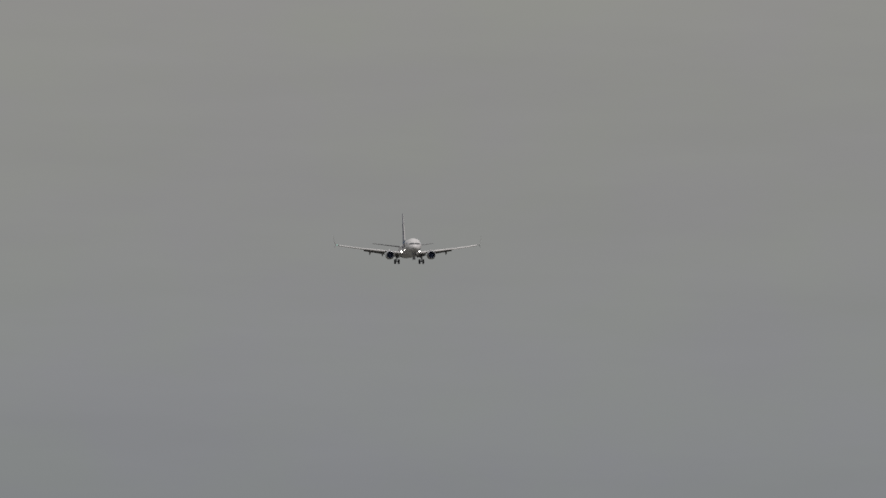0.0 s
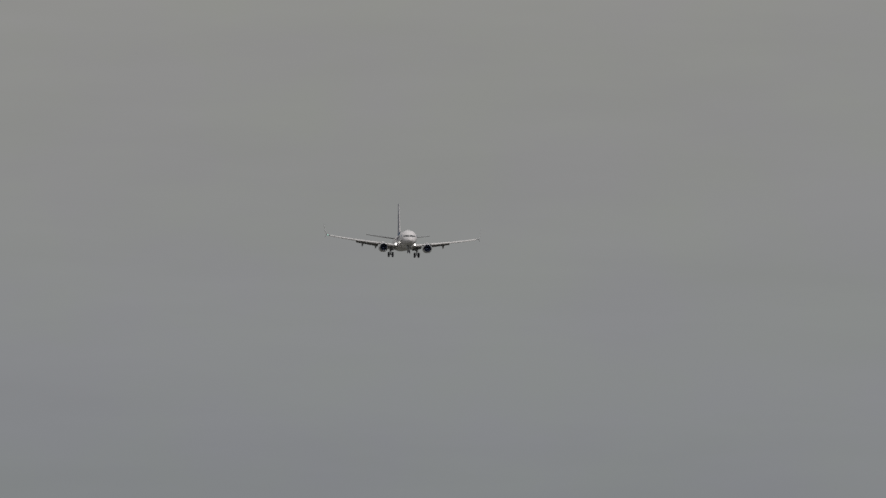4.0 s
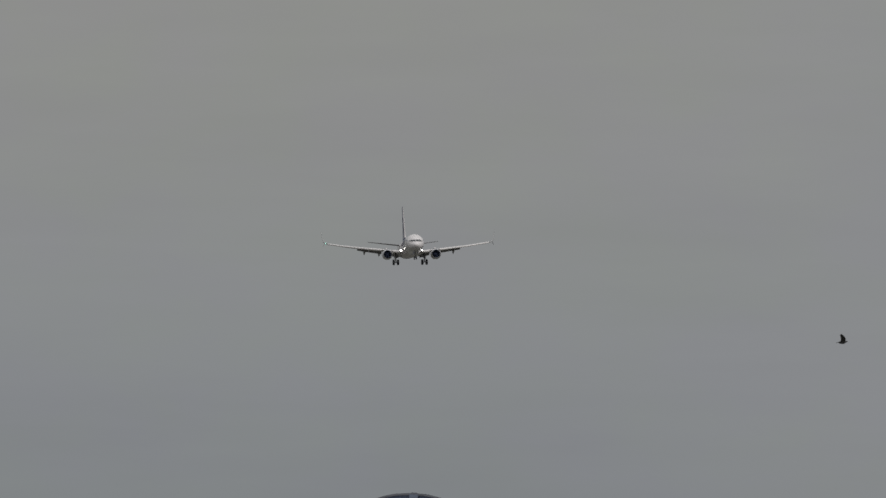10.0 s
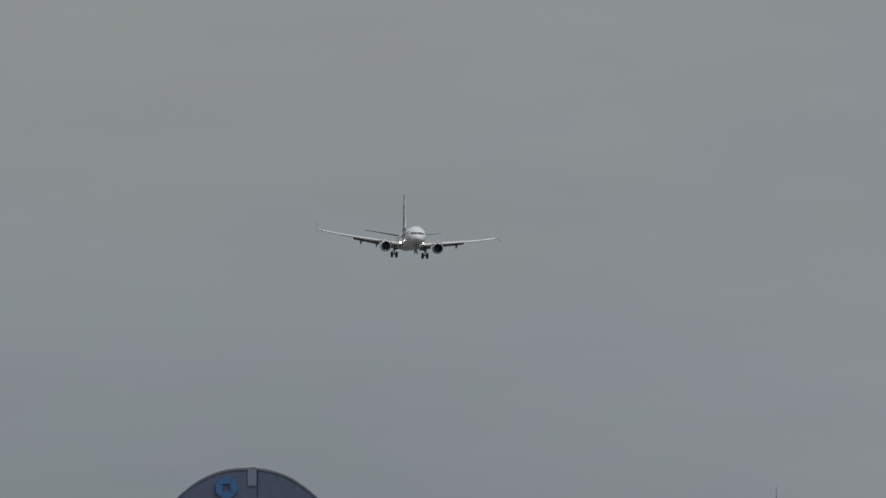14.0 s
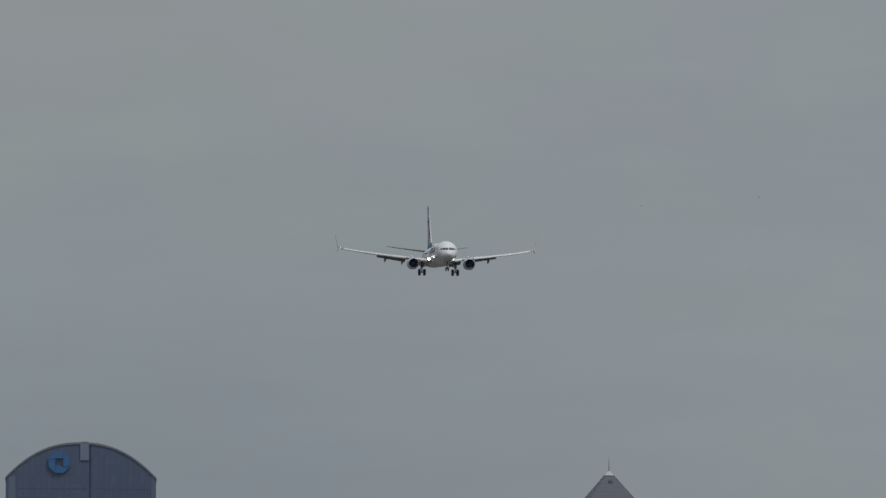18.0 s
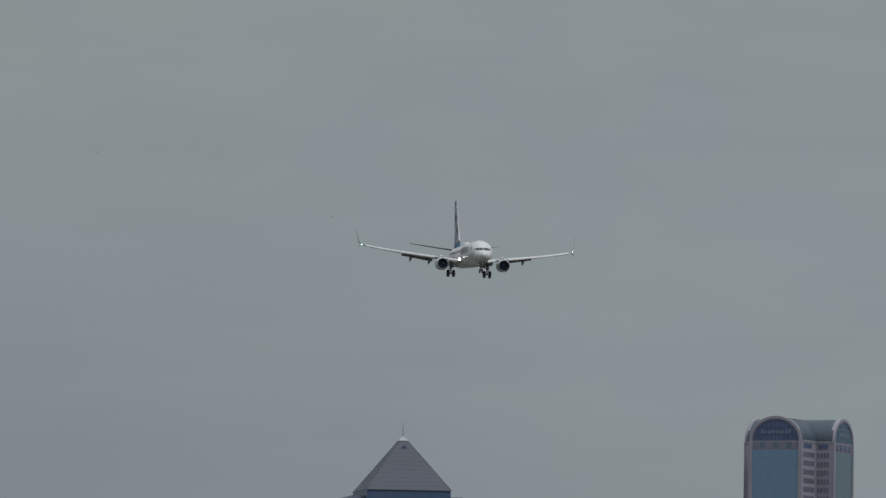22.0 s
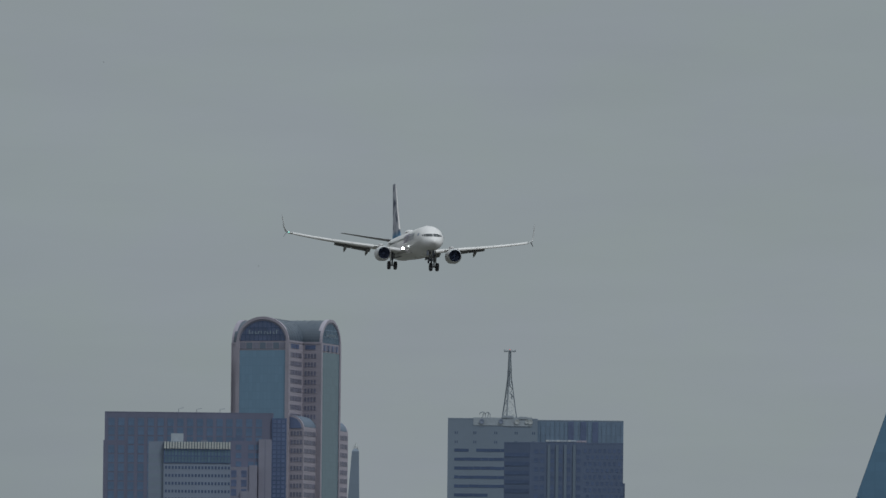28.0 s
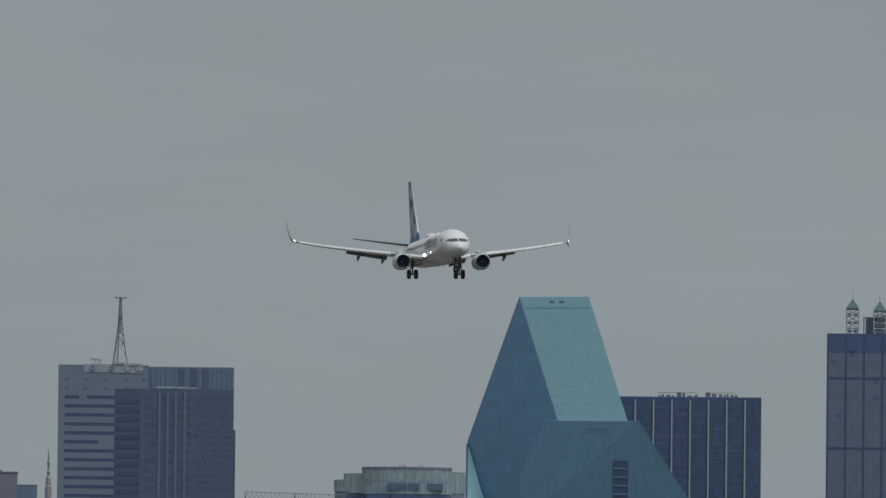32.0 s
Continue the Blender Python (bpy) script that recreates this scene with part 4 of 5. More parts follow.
def prism_tower():
    """Faceted mirror-glass tower: a steep prism with a sloping light face, and a lower wedge in front of it."""
    s = Site("faceted_glass_tower", 59.5, 4600, "faceted blue-green mirror glass tower with slanted prism top", "skyscraper")
    g, m = s.g, 0.9
    A, B = Vector((-62, 56, 933.0)), Vector((61.5, 20, 933.0))
    run = Vector((69.5, -62.5, -219)) * 1.9
    D, C = A + run, B + run
    E = Vector((-152, m * 152, 678))
    G = Vector((-98, m * 98, 500))
    bm = bmesh.new()
    base = [(D.x, D.y), (C.x, C.y), (G.x, G.y), (-152, 150), (-152, 260), (180, 240)]
    hull(bm, [A, B, D, C, E, G, (-152, 150, 500), (-152, 260, 500), (180, 240, 500), (-152, 230, 678), (58, 60, 931)] + [(x, y, g) for x, y in base])
    s.free("prism", bm, AQUA_DARK, "blue-green glass prism in the darker, shaded-side colour")
    # the sloping face, a skin of its own in front of the prism; its light is put into a paler glass colour
    nrm = (B - A).cross(D - A).normalized()
    if nrm.y > 0:
        nrm = -nrm
    k = 224 / 416.0
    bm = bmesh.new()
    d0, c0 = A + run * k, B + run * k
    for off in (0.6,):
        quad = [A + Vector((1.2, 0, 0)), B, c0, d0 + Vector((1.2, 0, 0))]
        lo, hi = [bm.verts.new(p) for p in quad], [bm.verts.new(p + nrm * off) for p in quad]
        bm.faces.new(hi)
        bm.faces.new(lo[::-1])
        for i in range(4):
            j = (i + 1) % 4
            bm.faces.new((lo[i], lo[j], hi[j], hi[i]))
    slope = s.free("sloping_face", bm, AQUA_LIT, "sloping aqua glass face, coloured lighter for the light on it")
    # panel courses across it, and two small openings under the ridge
    for i in range(1, 14):
        t = k * i / 14
        p, q = A + run * t + nrm * 0.7, B + run * t + nrm * 0.7
        bm = bmesh.new()
        rod(bm, p + (q - p) * 0.012, q, 0.05, n=4)
        s.free("glazing_bar", bm, AQUA_DARK, parent=slope)
    for i in range(1, 20):
        p = A + (B - A) * i / 20 + nrm * 0.7
        bm = bmesh.new()
        rod(bm, p, p + run * k, 0.07, n=4)
        s.free("glazing_bar", bm, AQUA_DARK, parent=slope)
    for x in (0.42, 0.555):
        bm = bmesh.new()
        p = A + (B - A) * x + run * 0.0175 + nrm * 0.4
        u, v = (B - A).normalized(), run.normalized()
        q = [p + nrm, p + u * 8 + nrm, p + u * 8 + v * 3.4 + nrm, p + v * 3.4 + nrm]
        loft(bm, [[a - nrm for a in q], q])
        s.free("roof_opening", bm, STRIPGLASS, parent=slope)
    bm = bmesh.new()
    p = A + run * (k * 0.088) + nrm * 0.9
    q = B + run * (k * 0.088) + nrm * 0.9
    n = 36
    for i in range(n):
        a = 0.04 + 0.92 * i / n
        rod(bm, p + (q - p) * a, p + (q - p) * (a + 0.017), 0.7, n=4)
    s.free("gutter_line", bm, AQUA_DARK, parent=slope)
    bm = bmesh.new()
    for a, b in ((A, B), (A, A + run * k), (A, E)):
        rod(bm, a, b, 0.4, n=5)
    s.free("edge_trim", bm, AQUA_DARK)
    # sliver of the lower left facet, given the paler glass colour in place of light
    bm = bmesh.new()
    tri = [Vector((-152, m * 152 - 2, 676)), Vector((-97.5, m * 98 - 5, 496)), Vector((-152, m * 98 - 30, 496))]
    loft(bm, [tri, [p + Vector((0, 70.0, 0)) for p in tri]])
    s.free("lower_facet", bm, AQUA_LIT, "lower aqua glass facet, coloured lighter as if lit")
    bm = bmesh.new()
    rod(bm, tri[0] + Vector((-0.5, 0, -2)), tri[2] + Vector((-0.5, 0, 0)), 1.7, n=6)
    s.free("edge_strip", bm, DARKSTONE, "dark upright edge of the lower facet")
    # the lower wedge
    T1, T2 = Vector((-14, -141, 707)), Vector((150, -141, 707.5))
    W = Vector((-57, -135.9, 611))
    Q = Vector((-57, -131, 521))
    R = Vector((286, -112, 500))
    bm = bmesh.new()
    hull(bm, [T1, T2, W, Q, R, (-57, 0, 611), (0, 40, 707), (150, 60, 707), (286, 90, 500), (-57, 60, 500), (-57, -10, g), (R.x, 30, g), (286, 90, g), (-57, 60, g)])
    wedge = s.free("wedge", bm, AQUA_DARK, "lower blue-green glass wedge")
    bm = bmesh.new()
    for a, b in ((T1, T2), (T2, Q), (T2, R), (T1, W)):
        rod(bm, a, b, 0.5, n=5)
    s.free("edge_trim", bm, AQUA_DARK, parent=wedge)
    n2 = (Q - T2).cross(R - T2).normalized()
    if n2.y > 0:
        n2 = -n2

    def on_face(x, z):
        """The wedge's right front face at x and z."""
        return Vector((x, T2.y - (n2.x * (x - T2.x) + n2.z * (z - T2.z)) / n2.y, z))
    bm = bmesh.new()
    q = [on_face(x, z) for x, z in ((106, 638.5), (133, 638.5), (133, 540), (106, 540))]
    loft(bm, [q, [p + n2 * 0.9 for p in q]])
    s.free("louvred_recess", bm, STRIPGLASS, "dark louvred recess", parent=wedge)
    for i in range(6):
        z = 624 - i * 15
        bm = bmesh.new()
        q = [on_face(x, zz) for x, zz in ((107, z + 2), (132, z + 2), (132, z - 1), (107, z - 1))]
        loft(bm, [[p + n2 * 0.8 for p in q], [p + n2 * 1.8 for p in q]])
        s.free("louvre", bm, AQUA_DARK, parent=wedge)
    n1 = (T2 - T1).cross(W - T1).normalized()
    if n1.y > 0:
        n1 = -n1
    bm = bmesh.new()
    p, q = T1 + (T2 - T1) * 0.42 + Vector((0, -1.6, -14)), T1 + (T2 - T1) * 0.70 + Vector((0, -1.6, -14))
    rod(bm, p, q, 0.55, n=4)
    s.free("roof_slot", bm, STRIPGLASS, parent=wedge)


def ribbed_block():
    """Midnight-blue office block with white concrete ribs."""
    s = Site("white_ribbed_dark_block", 298, 4780, "midnight blue office block with thin white vertical ribs", "skyscraper")
    x0, x1, top = -142, 130, 752.0
    s.solid("body", MIDNIGHT, (x0, x1, 0, 90, s.g, top))
    s.solid("parapet", DARKSTONE, (x0, x1, -0.15, 90, top, top + 2.2))
    for i in range(9):
        x = -125.5 + 32.4 * i
        if x < x1 - 8:
            s.put("white_rib", s.slab("white_rib", WHITERIB, 2.6, 2.6, top - 3 - s.g), x, -1.2, (top - 3 + s.g) / 2)
    me = s.slab("window", DARKWIN, 24, 0.3, 4.2)
    for r in range(14):
        for i in range(8):
            x = -109.3 + 32.4 * i
            if x < x1 - 14:
                s.put("window", me, x, -0.1, top - 16 - 12.8 * r)
    me = s.slab("window", DARKWIN, 7, 0.3, 8)
    for r in range(11):
        s.put("window", me, x1 - 8, -0.1, top - 18 - 15.9 * r)
    rnd = random.Random(4)
    for a, b in ((-52, 15), (31, 84)):
        x = a
        while x < b:
            w, h = rnd.uniform(3, 9), rnd.uniform(3, 10)
            s.solid("roof_plant", GRANITE if rnd.random() < 0.5 else ROOFRIM, (x, x + w, 25, 40, top + 2, top + 2 + h))
            x += w + rnd.uniform(1, 5)
        s.solid("roof_rail", STEEL, (a, b, 24, 25, top + 10.2, top + 11), (a, a + 0.8, 24, 25, top + 2, top + 11), (b - 0.8, b, 24, 25, top + 2, top + 11), ((a + b) / 2, (a + b) / 2 + 0.8, 24, 25, top + 2, top + 11))


def lantern_tower():
    """Tall dark tower crowned by open lanterns with copper caps."""
    s = Site("tower_with_copper_lanterns", 673, 4850, "tall grey glass tower with copper capped rooftop lanterns", "skyscraper")
    x0, x1, top = -130, 130, 863.5
    s.solid("body", GREYTOWER, (x0, x1, 0, 150, s.g, top))
    s.solid("cornice", NAVY_GLASS, (x0, x1, -0.5, 150, top - 2, top + 1.6), label="dark cornice")
    s.solid("crown_band", NAVY_GLASS, (x0, x1, -0.25, 4, top - 32, top - 2), label="dark glass band below the cornice")
    for i in range(9):
        x = x0 + i * 32.2
        s.solid("groove", MIDNIGHT, (x, x + 3.4, -0.5, 2, s.g, top - 2))
    for z in (784, 660):
        s.solid("mechanical_band", MIDNIGHT, (x0, x1, -0.4, 2, z, z + 4))
    rnd = random.Random(12)
    me = s.slab("window", DEEP_GLASS, 9, 0.3, 10)
    for i in range(14):
        s.put("window", me, x0 + 8 + rnd.randrange(8) * 32.2 + rnd.choice((4, 14)), -0.1, top - 34 - rnd.randrange(14) * 15.9)
    for j, (lx, ly, h) in enumerate(((-85, 12, 0), (-37, 30, -3), (37, 30, -3), (85, 12, 0))):
        bm = bmesh.new()
        w = 10.5
        z0, z1 = top + 1, top + 45 + h
        for sx in (-1, 1):
            for sy in (-1, 1):
                rod(bm, (lx + sx * w, ly + sy * w, z0), (lx + sx * w, ly + sy * w, z1), 1.3, n=6)
        for n in range(5):
            z = z0 + (z1 - z0) * n / 4
            for c in ((-1, -1, 1, -1), (1, -1, 1, 1), (1, 1, -1, 1), (-1, 1, -1, -1)):
                rod(bm, (lx + c[0] * w, ly + c[1] * w, z), (lx + c[2] * w, ly + c[3] * w, z), 0.9, n=5)
                if n < 4:
                    zz = z0 + (z1 - z0) * (n + 1) / 4
                    rod(bm, (lx + c[0] * w, ly + c[1] * w, z), (lx + c[2] * w, ly + c[3] * w, zz), 0.6, n=4)
                    rod(bm, (lx + c[2] * w, ly + c[3] * w, z), (lx + c[0] * w, ly + c[1] * w, zz), 0.6, n=4)
        cage = s.free("lantern_cage", bm, WHITERIB, "open white lattice lantern")
        for n in (1, 2, 3):
            z = z0 + (z1 - z0) * (n - 0.5) / 3 - 2
            for sx in (-1, 1):
                s.solid("dark_panel", PILASTER, (lx + sx * 5.2 - 3.6, lx + sx * 5.2 + 3.6, ly - w - 0.6, ly - w + 1, z - 2.6, z + 2.6), parent=cage)
        bm = bmesh.new()
        loft(bm, [[(lx + r * math.cos((i + 0.5) * math.pi / 2), ly + r * math.sin((i + 0.5) * math.pi / 2), z1 + z) for i in range(4)] for r, z in ((16.2, 0), (16.2, 1.6), (10.5, 8), (5.5, 13.5), (0.6, 19))])
        s.free("copper_cap", bm, VERDIGRIS, "green copper cap", parent=cage)
        bm = bmesh.new()
        rod(bm, (lx, ly, z1 + 20), (lx, ly, z1 + 33), 0.5, 0.2, 6)
        s.free("finial", bm, STEEL, parent=cage)
    s.solid("plant_room", GREYTOWER, (-62, 64, 45, 90, top + 1, top + 33), label="dark rooftop plant room")
    s.solid("plant_frame", PALE, (-66, -64, 33, 35, top, top + 34), (-40, -38, 33, 35, top, top + 34), (-66, 66, 33, 35, top + 30, top + 32))


for build in (arched_tower, left_lowrise, pyramid_tower, vaulted_tower, red_slab, pale_midrise, brown_midrise, obelisk_tower, low_blocks, mast_tower, dark_block, truss_roof,
              round_hotel, prism_tower, ribbed_block, lantern_tower):
    build()


# ---- the airliner: nose towards -y, origin between the engine inlets ----
STATIONS = ((0.0, 0.04, 0.92, 0.84), (0.12, 0.32, 1.18, 0.58), (0.4, 0.62, 1.40, 0.28), (0.8, 0.92, 1.62, 0.04), (1.3, 1.18, 1.84, -0.06), (2.2, 1.47, 2.42, -0.10), (3.2, 1.70, 2.96, -0.12),
            (4.3, 1.83, 3.26, -0.12), (5.6, 1.88, 3.40, -0.12), (9, 1.88, 3.44, -0.10), (28, 1.88, 3.44, -0.04), (31, 1.80, 3.44, 0.15), (34, 1.52, 3.42, 0.8), (37, 1.08, 3.36, 1.6), (39.5, 0.62, 3.22, 2.2), (41.2, 0.22, 3.0, 2.55))
NOSE = 14.0


def hull_at(s, a):
    """A point of the fuselage skin at station s, a degrees round from the top (towards +x)."""
    for p, q in zip(STATIONS, STATIONS[1:]):
        if s <= q[0]:
            break
    t = min(1, max(0, (s - p[0]) / (q[0] - p[0])))
    w, zt, zb = (p[i] + (q[i] - p[i]) * t for i in (1, 2, 3))
    c, d = math.sin(radians(a)), math.cos(radians(a))
    return Vector((w * c, s - NOSE, (zt + zb) / 2 + (zt - zb) / 2 * d))


def skin(name, s0, s1, a0, a1, mat, parent, label="", out=0.02, n=4, slant=0.0):
    """A panel that lies on the fuselage skin."""
    bm = bmesh.new()
    grid = []
    for i in range(n + 1):
        row = []
        for j in range(n + 1):
            a = a0 + (a1 - a0) * j / n
            s = s0 + (s1 - s0) * i / n + slant * j / n
            p = hull_at(s, a)
            o = Vector((p.x, -0.3 if s < 3 else 0, p.z - 1.6)).normalized()
            row.append(bm.verts.new(p + o * out))
        grid.append(row)
    for i in range(n):
        for j in range(n):
            bm.faces.new((grid[i][j], grid[i][j + 1], grid[i + 1][j + 1], grid[i + 1][j]))
    return part(name, bm, mat, parent, label, smooth=True)


def foil(x, y, z, chord, thick, drop=0.0, n=9):
    """A wing section at x with its leading edge at y, z; drop lowers the trailing edge."""
    pts = []
    for i in range(n + 1):
        t = (1 - math.cos(math.pi * i / n)) / 2
        h = thick * chord * 2.6 * (0.2969 * math.sqrt(t) - 0.126 * t - 0.3516 * t ** 2 + 0.2843 * t ** 3 - 0.1015 * t ** 4) * 1.9
        pts.append((t, h))
    up = [(x, y + t * chord, z - drop * t + h * 0.62) for t, h in pts]
    low = [(x, y + t * chord, z - drop * t - h * 0.38) for t, h in reversed(pts[1:-1])]
    return up + low


def fin_foil(z, y, chord, half, n=8):
    pts = []
    for i in range(n + 1):
        t = (1 - math.cos(math.pi * i / n)) / 2
        pts.append((y + t * chord, half * math.sin(math.pi * min(1, t * 0.9 + 0.1)) ** 0.7 if 0 < i < n else 0.01))
    return [(h, yy, z) for yy, h in pts] + [(-h, yy, z) for yy, h in reversed(pts[1:-1])]


def wheel(parent, x, y, z, r, w):
    bm = bmesh.new()
    prof = ((r * 0.52, -w / 2), (r * 0.86, -w / 2), (r * 0.97, -w * 0.36), (r, -w * 0.15), (r, w * 0.15), (r * 0.97, w * 0.36), (r * 0.86, w / 2), (r * 0.52, w / 2))
    n = 24
    loft(bm, [[(x + o, y + q * math.cos(2 * math.pi * i / n), z + q * math.sin(2 * math.pi * i / n)) for i in range(n)] for q, o in prof])
    t = part("wheel", bm, RUBBER, parent, "black rubber tyre", smooth=True)
    bm = bmesh.new()
    loft(bm, [[(x + o, y + q * math.cos(2 * math.pi * i / n), z + q * math.sin(2 * math.pi * i / n)) for i in range(n)] for q, o in ((r * 0.2, -w * 0.5), (r * 0.5, -w * 0.52), (r * 0.52, 0), (r * 0.5, w * 0.52), (r * 0.2, w * 0.5))])
    part("rim", bm, STRUT, t, smooth=True)


def lamp_tube(bm, r, ln):
    """A short tube, open towards -y and closed behind."""
    n = 16
    loft(bm, [[(q * math.cos(2 * math.pi * i / n), y, q * math.sin(2 * math.pi * i / n)) for i in range(n)] for q, y in ((r * 0.97, ln / 2 - 0.02), (r * 0.97, -ln / 2), (r, -ln / 2), (r, ln / 2), (r * 0.1, ln / 2))], caps=False)


def airliner():
    root = new("airliner")
    tagged(root, "white twin-engine jet airliner on approach with gear and flaps down", "airplane")
    n = 40
    bm = bmesh.new()
    dense = []
    for p, q in zip(STATIONS, STATIONS[1:]):
        c = 2 if q[0] < 6 else 3
        dense += [p[0] + (q[0] - p[0]) * i / c for i in range(c)]
    loft(bm, [[hull_at(s, 360 * i / n) for i in range(n)] for s in dense + [STATIONS[-1][0]]])
    fus = part("fuselage", bm, WHITE, root, "white painted fuselage", smooth=True)
    # belly fairing and radome joint
    bm = bmesh.new()
    rings = []
    for s, w, zb in ((13.5, 1.2, 0.02), (15, 1.9, -0.08), (18, 2.15, -0.16), (22, 2.1, -0.15), (25, 1.7, -0.08), (27, 1.1, 0.02)):
        rings.append([(w * math.sin(2 * math.pi * i / 24), s - NOSE, 0.25 + (0.25 - zb) * math.cos(2 * math.pi * i / 24)) for i in range(24)])
    loft(bm, rings)
    part("belly_fairing", bm, BELLY, root, "grey wing to body fairing", smooth=True)
    def on_nose(x, z):
        """The station at which the skin passes through that x and z on the nose."""
        lo, hi = 0.2, 5.5
        for _ in range(40):
            mid = (lo + hi) / 2
            p, q = hull_at(mid, 90), hull_at(mid, 0)
            h = q.z - p.z
            c = 1 - ((z - p.z) / h) ** 2
            if c > 0 and abs(p.x) * math.sqrt(c) > abs(x):
                hi = mid
            else:
                lo = mid
        return hi
    for sg in (-1, 1):
        for xa, xb, za, zb in ((0.05, 0.52, 1.70, 2.10), (0.545, 0.93, 1.70, 2.08), (0.97, 1.14, 1.72, 2.04), (1.22, 1.34, 1.76, 1.98)):
            bm = bmesh.new()
            grid = [[bm.verts.new((sg * x, on_nose(x, z) - NOSE - 0.03, z + 0.015)) for x in (xa + (xb - xa) * i / 3 for i in range(4))] for z in (za, (za + zb) / 2, zb)]
            for u in range(2):
                for v in range(3):
                    bm.faces.new((grid[u][v], grid[u][v + 1], grid[u + 1][v + 1], grid[u + 1][v]))
            part("cockpit_window", bm, COCKPIT, fus, "dark cockpit window")
    # cabin windows along both sides
    for sg in (-1, 1):
        bm = bmesh.new()
        p = hull_at(10, sg * 74)
        for (y, z) in ((-0.12, -0.17), (0.12, -0.17), (0.12, 0.17), (-0.12, 0.17)):
            bm.verts.new((sg * 0.015 - sg * 0.09 * (z / 0.34), y, z))
        bm.faces.new(bm.verts[:])
        me = bpy.data.meshes.new("cabin_window")
        bm.to_mesh(me)
        bm.free()
        me.materials.append(COCKPIT)
        for i in range(48):
            s = 6.6 + i * 0.508
            q = hull_at(s, sg * 74)
            piece("cabin_window", me, fus, q)
    # name on the forward fuselage, as plain bars of its size
    rnd = random.Random(2)
    for sg in (-1, 1):
        for i, (a0, a1, w, mat) in enumerate(((54, 97, 0.55, LETTER), (56, 94, 0.5, LETTER), (54, 95, 0.7, LETTER), (58, 94, 0.6, LETTER), (62, 92, 0.5, NAVY), (58, 94, 0.7, NAVY), (60, 92, 0.6, NAVY), (62, 92, 0.7, NAVY))):
            s = 15.0 - i * 1.16
            skin("title_bar", s, s + w, sg * a0, sg * a1, mat, fus, "dark painted title stroke", slant=-0.3)
            if i % 2 == 0:
                skin("title_bar", s + w, s + w + 0.45, sg * (a0 + 8), sg * (a0 + 15), mat, fus)
        skin("roundel", 3.5, 3.9, sg * 62, sg * 76, SIGNDARK, fus, "small dark blue emblem")
    for sg in (-1, 1):
        skin("door_outline", 4.75, 4.79, sg * 58, sg * 98, BELLY, fus)
        skin("door_outline", 5.62, 5.66, sg * 58, sg * 98, BELLY, fus)
    # aerials, beacon and radome on the crown
    bm = bmesh.new()
    loft(bm, [[(0.62 * r * math.cos(2 * math.pi * i / 20), 8.9 + 1.4 * r * math.sin(2 * math.pi * i / 20), 3.66 + z) for i in range(20)] for r, z in ((1.1, -0.2), (1, 0.0), (0.75, 0.14), (0.3, 0.2))])
    part("aerial_radome", bm, WHITE, root, "low white radome on the crown", smooth=True)
    for y, z, h in ((-6.5, 3.36, 0.28), (2.0, 3.40, 0.3), (-4.0, -0.05, -0.3), (3.0, -0.14, -0.3)):
        bm = bmesh.new()
        loft(bm, [[(-0.03, y, z), (0.03, y, z), (0.03, y + 0.35, z), (-0.03, y + 0.35, z)], [(-0.015, y + 0.15, z + h), (0.015, y + 0.15, z + h), (0.015, y + 0.4, z + h), (-0.015, y + 0.4, z + h)]])
        part("blade_aerial", bm, BELLY, root)
    bm = bmesh.new()
    lamp_tube(bm, 0.078, 0.30)
    spin = part("beacon", bm, BELLY, root, "rotating red beacon")
    spin.location = (0, 3.0, 3.54)
    bm = bmesh.new()
    rod(bm, (0, 0.14, 0), (0, 0.11, 0), 0.074, n=16)
    part("beacon_lens", bm, REDLAMP, spin, "red glowing beacon lens")
    spinners = [spin]
    # tail
    bm = bmesh.new()
    loft(bm, [fin_foil(z, y, c, h) for z, y, c, h in ((3.1, 17.0, 8.6, 0.26), (4.6, 19.0, 6.2, 0.22), (7.6, 21.4, 4.4, 0.15), (11.0, 23.9, 2.8, 0.08), (11.15, 24.3, 2.3, 0.03))])
    fin = part("fin", bm, TAIL, root, "dark blue painted fin with a pale figure", smooth=True)
    bm = bmesh.new()
    loft(bm, [[(h * 0.75, y + 0.22, z), (h * 0.4, y + 0.04, z), (0, y - 0.04, z), (-h * 0.3, y + 0.0, z), (-h * 0.4, y + 0.06, z)] for z, y, h in ((4.6, 19.0, 0.24), (7.6, 21.4, 0.17), (11.0, 23.9, 0.10))], caps=False)
    part("fin_leading_edge", bm, WHITE, fin, "white leading edge", smooth=True)
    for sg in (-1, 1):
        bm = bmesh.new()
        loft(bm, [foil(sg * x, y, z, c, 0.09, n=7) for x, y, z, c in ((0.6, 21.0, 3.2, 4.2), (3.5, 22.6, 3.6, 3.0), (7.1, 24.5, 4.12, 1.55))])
        st = part("tailplane", bm, TAILSHADE, root, "tailplane with its underside shade put into a dark grey", smooth=True)
    # wings
    wing_s = ((1.2, 0.1, 0.35, 7.6, 0.125), (2.2, 0.75, 0.62, 6.9, 0.12), (4.83, 2.65, 1.05, 5.1, 0.115), (8.0, 4.3, 1.46, 4.0, 0.11), (12.0, 6.35, 2.03, 2.9, 0.105), (15.2, 8.0, 2.58, 2.0, 0.10), (16.5, 8.7, 2.86, 1.65, 0.095))

    def wing_at(x):
        for p, q in zip(wing_s, wing_s[1:]):
            if x <= q[0]:
                break
        t = (x - p[0]) / (q[0] - p[0])
        return [p[i] + (q[i] - p[i]) * t for i in range(5)]
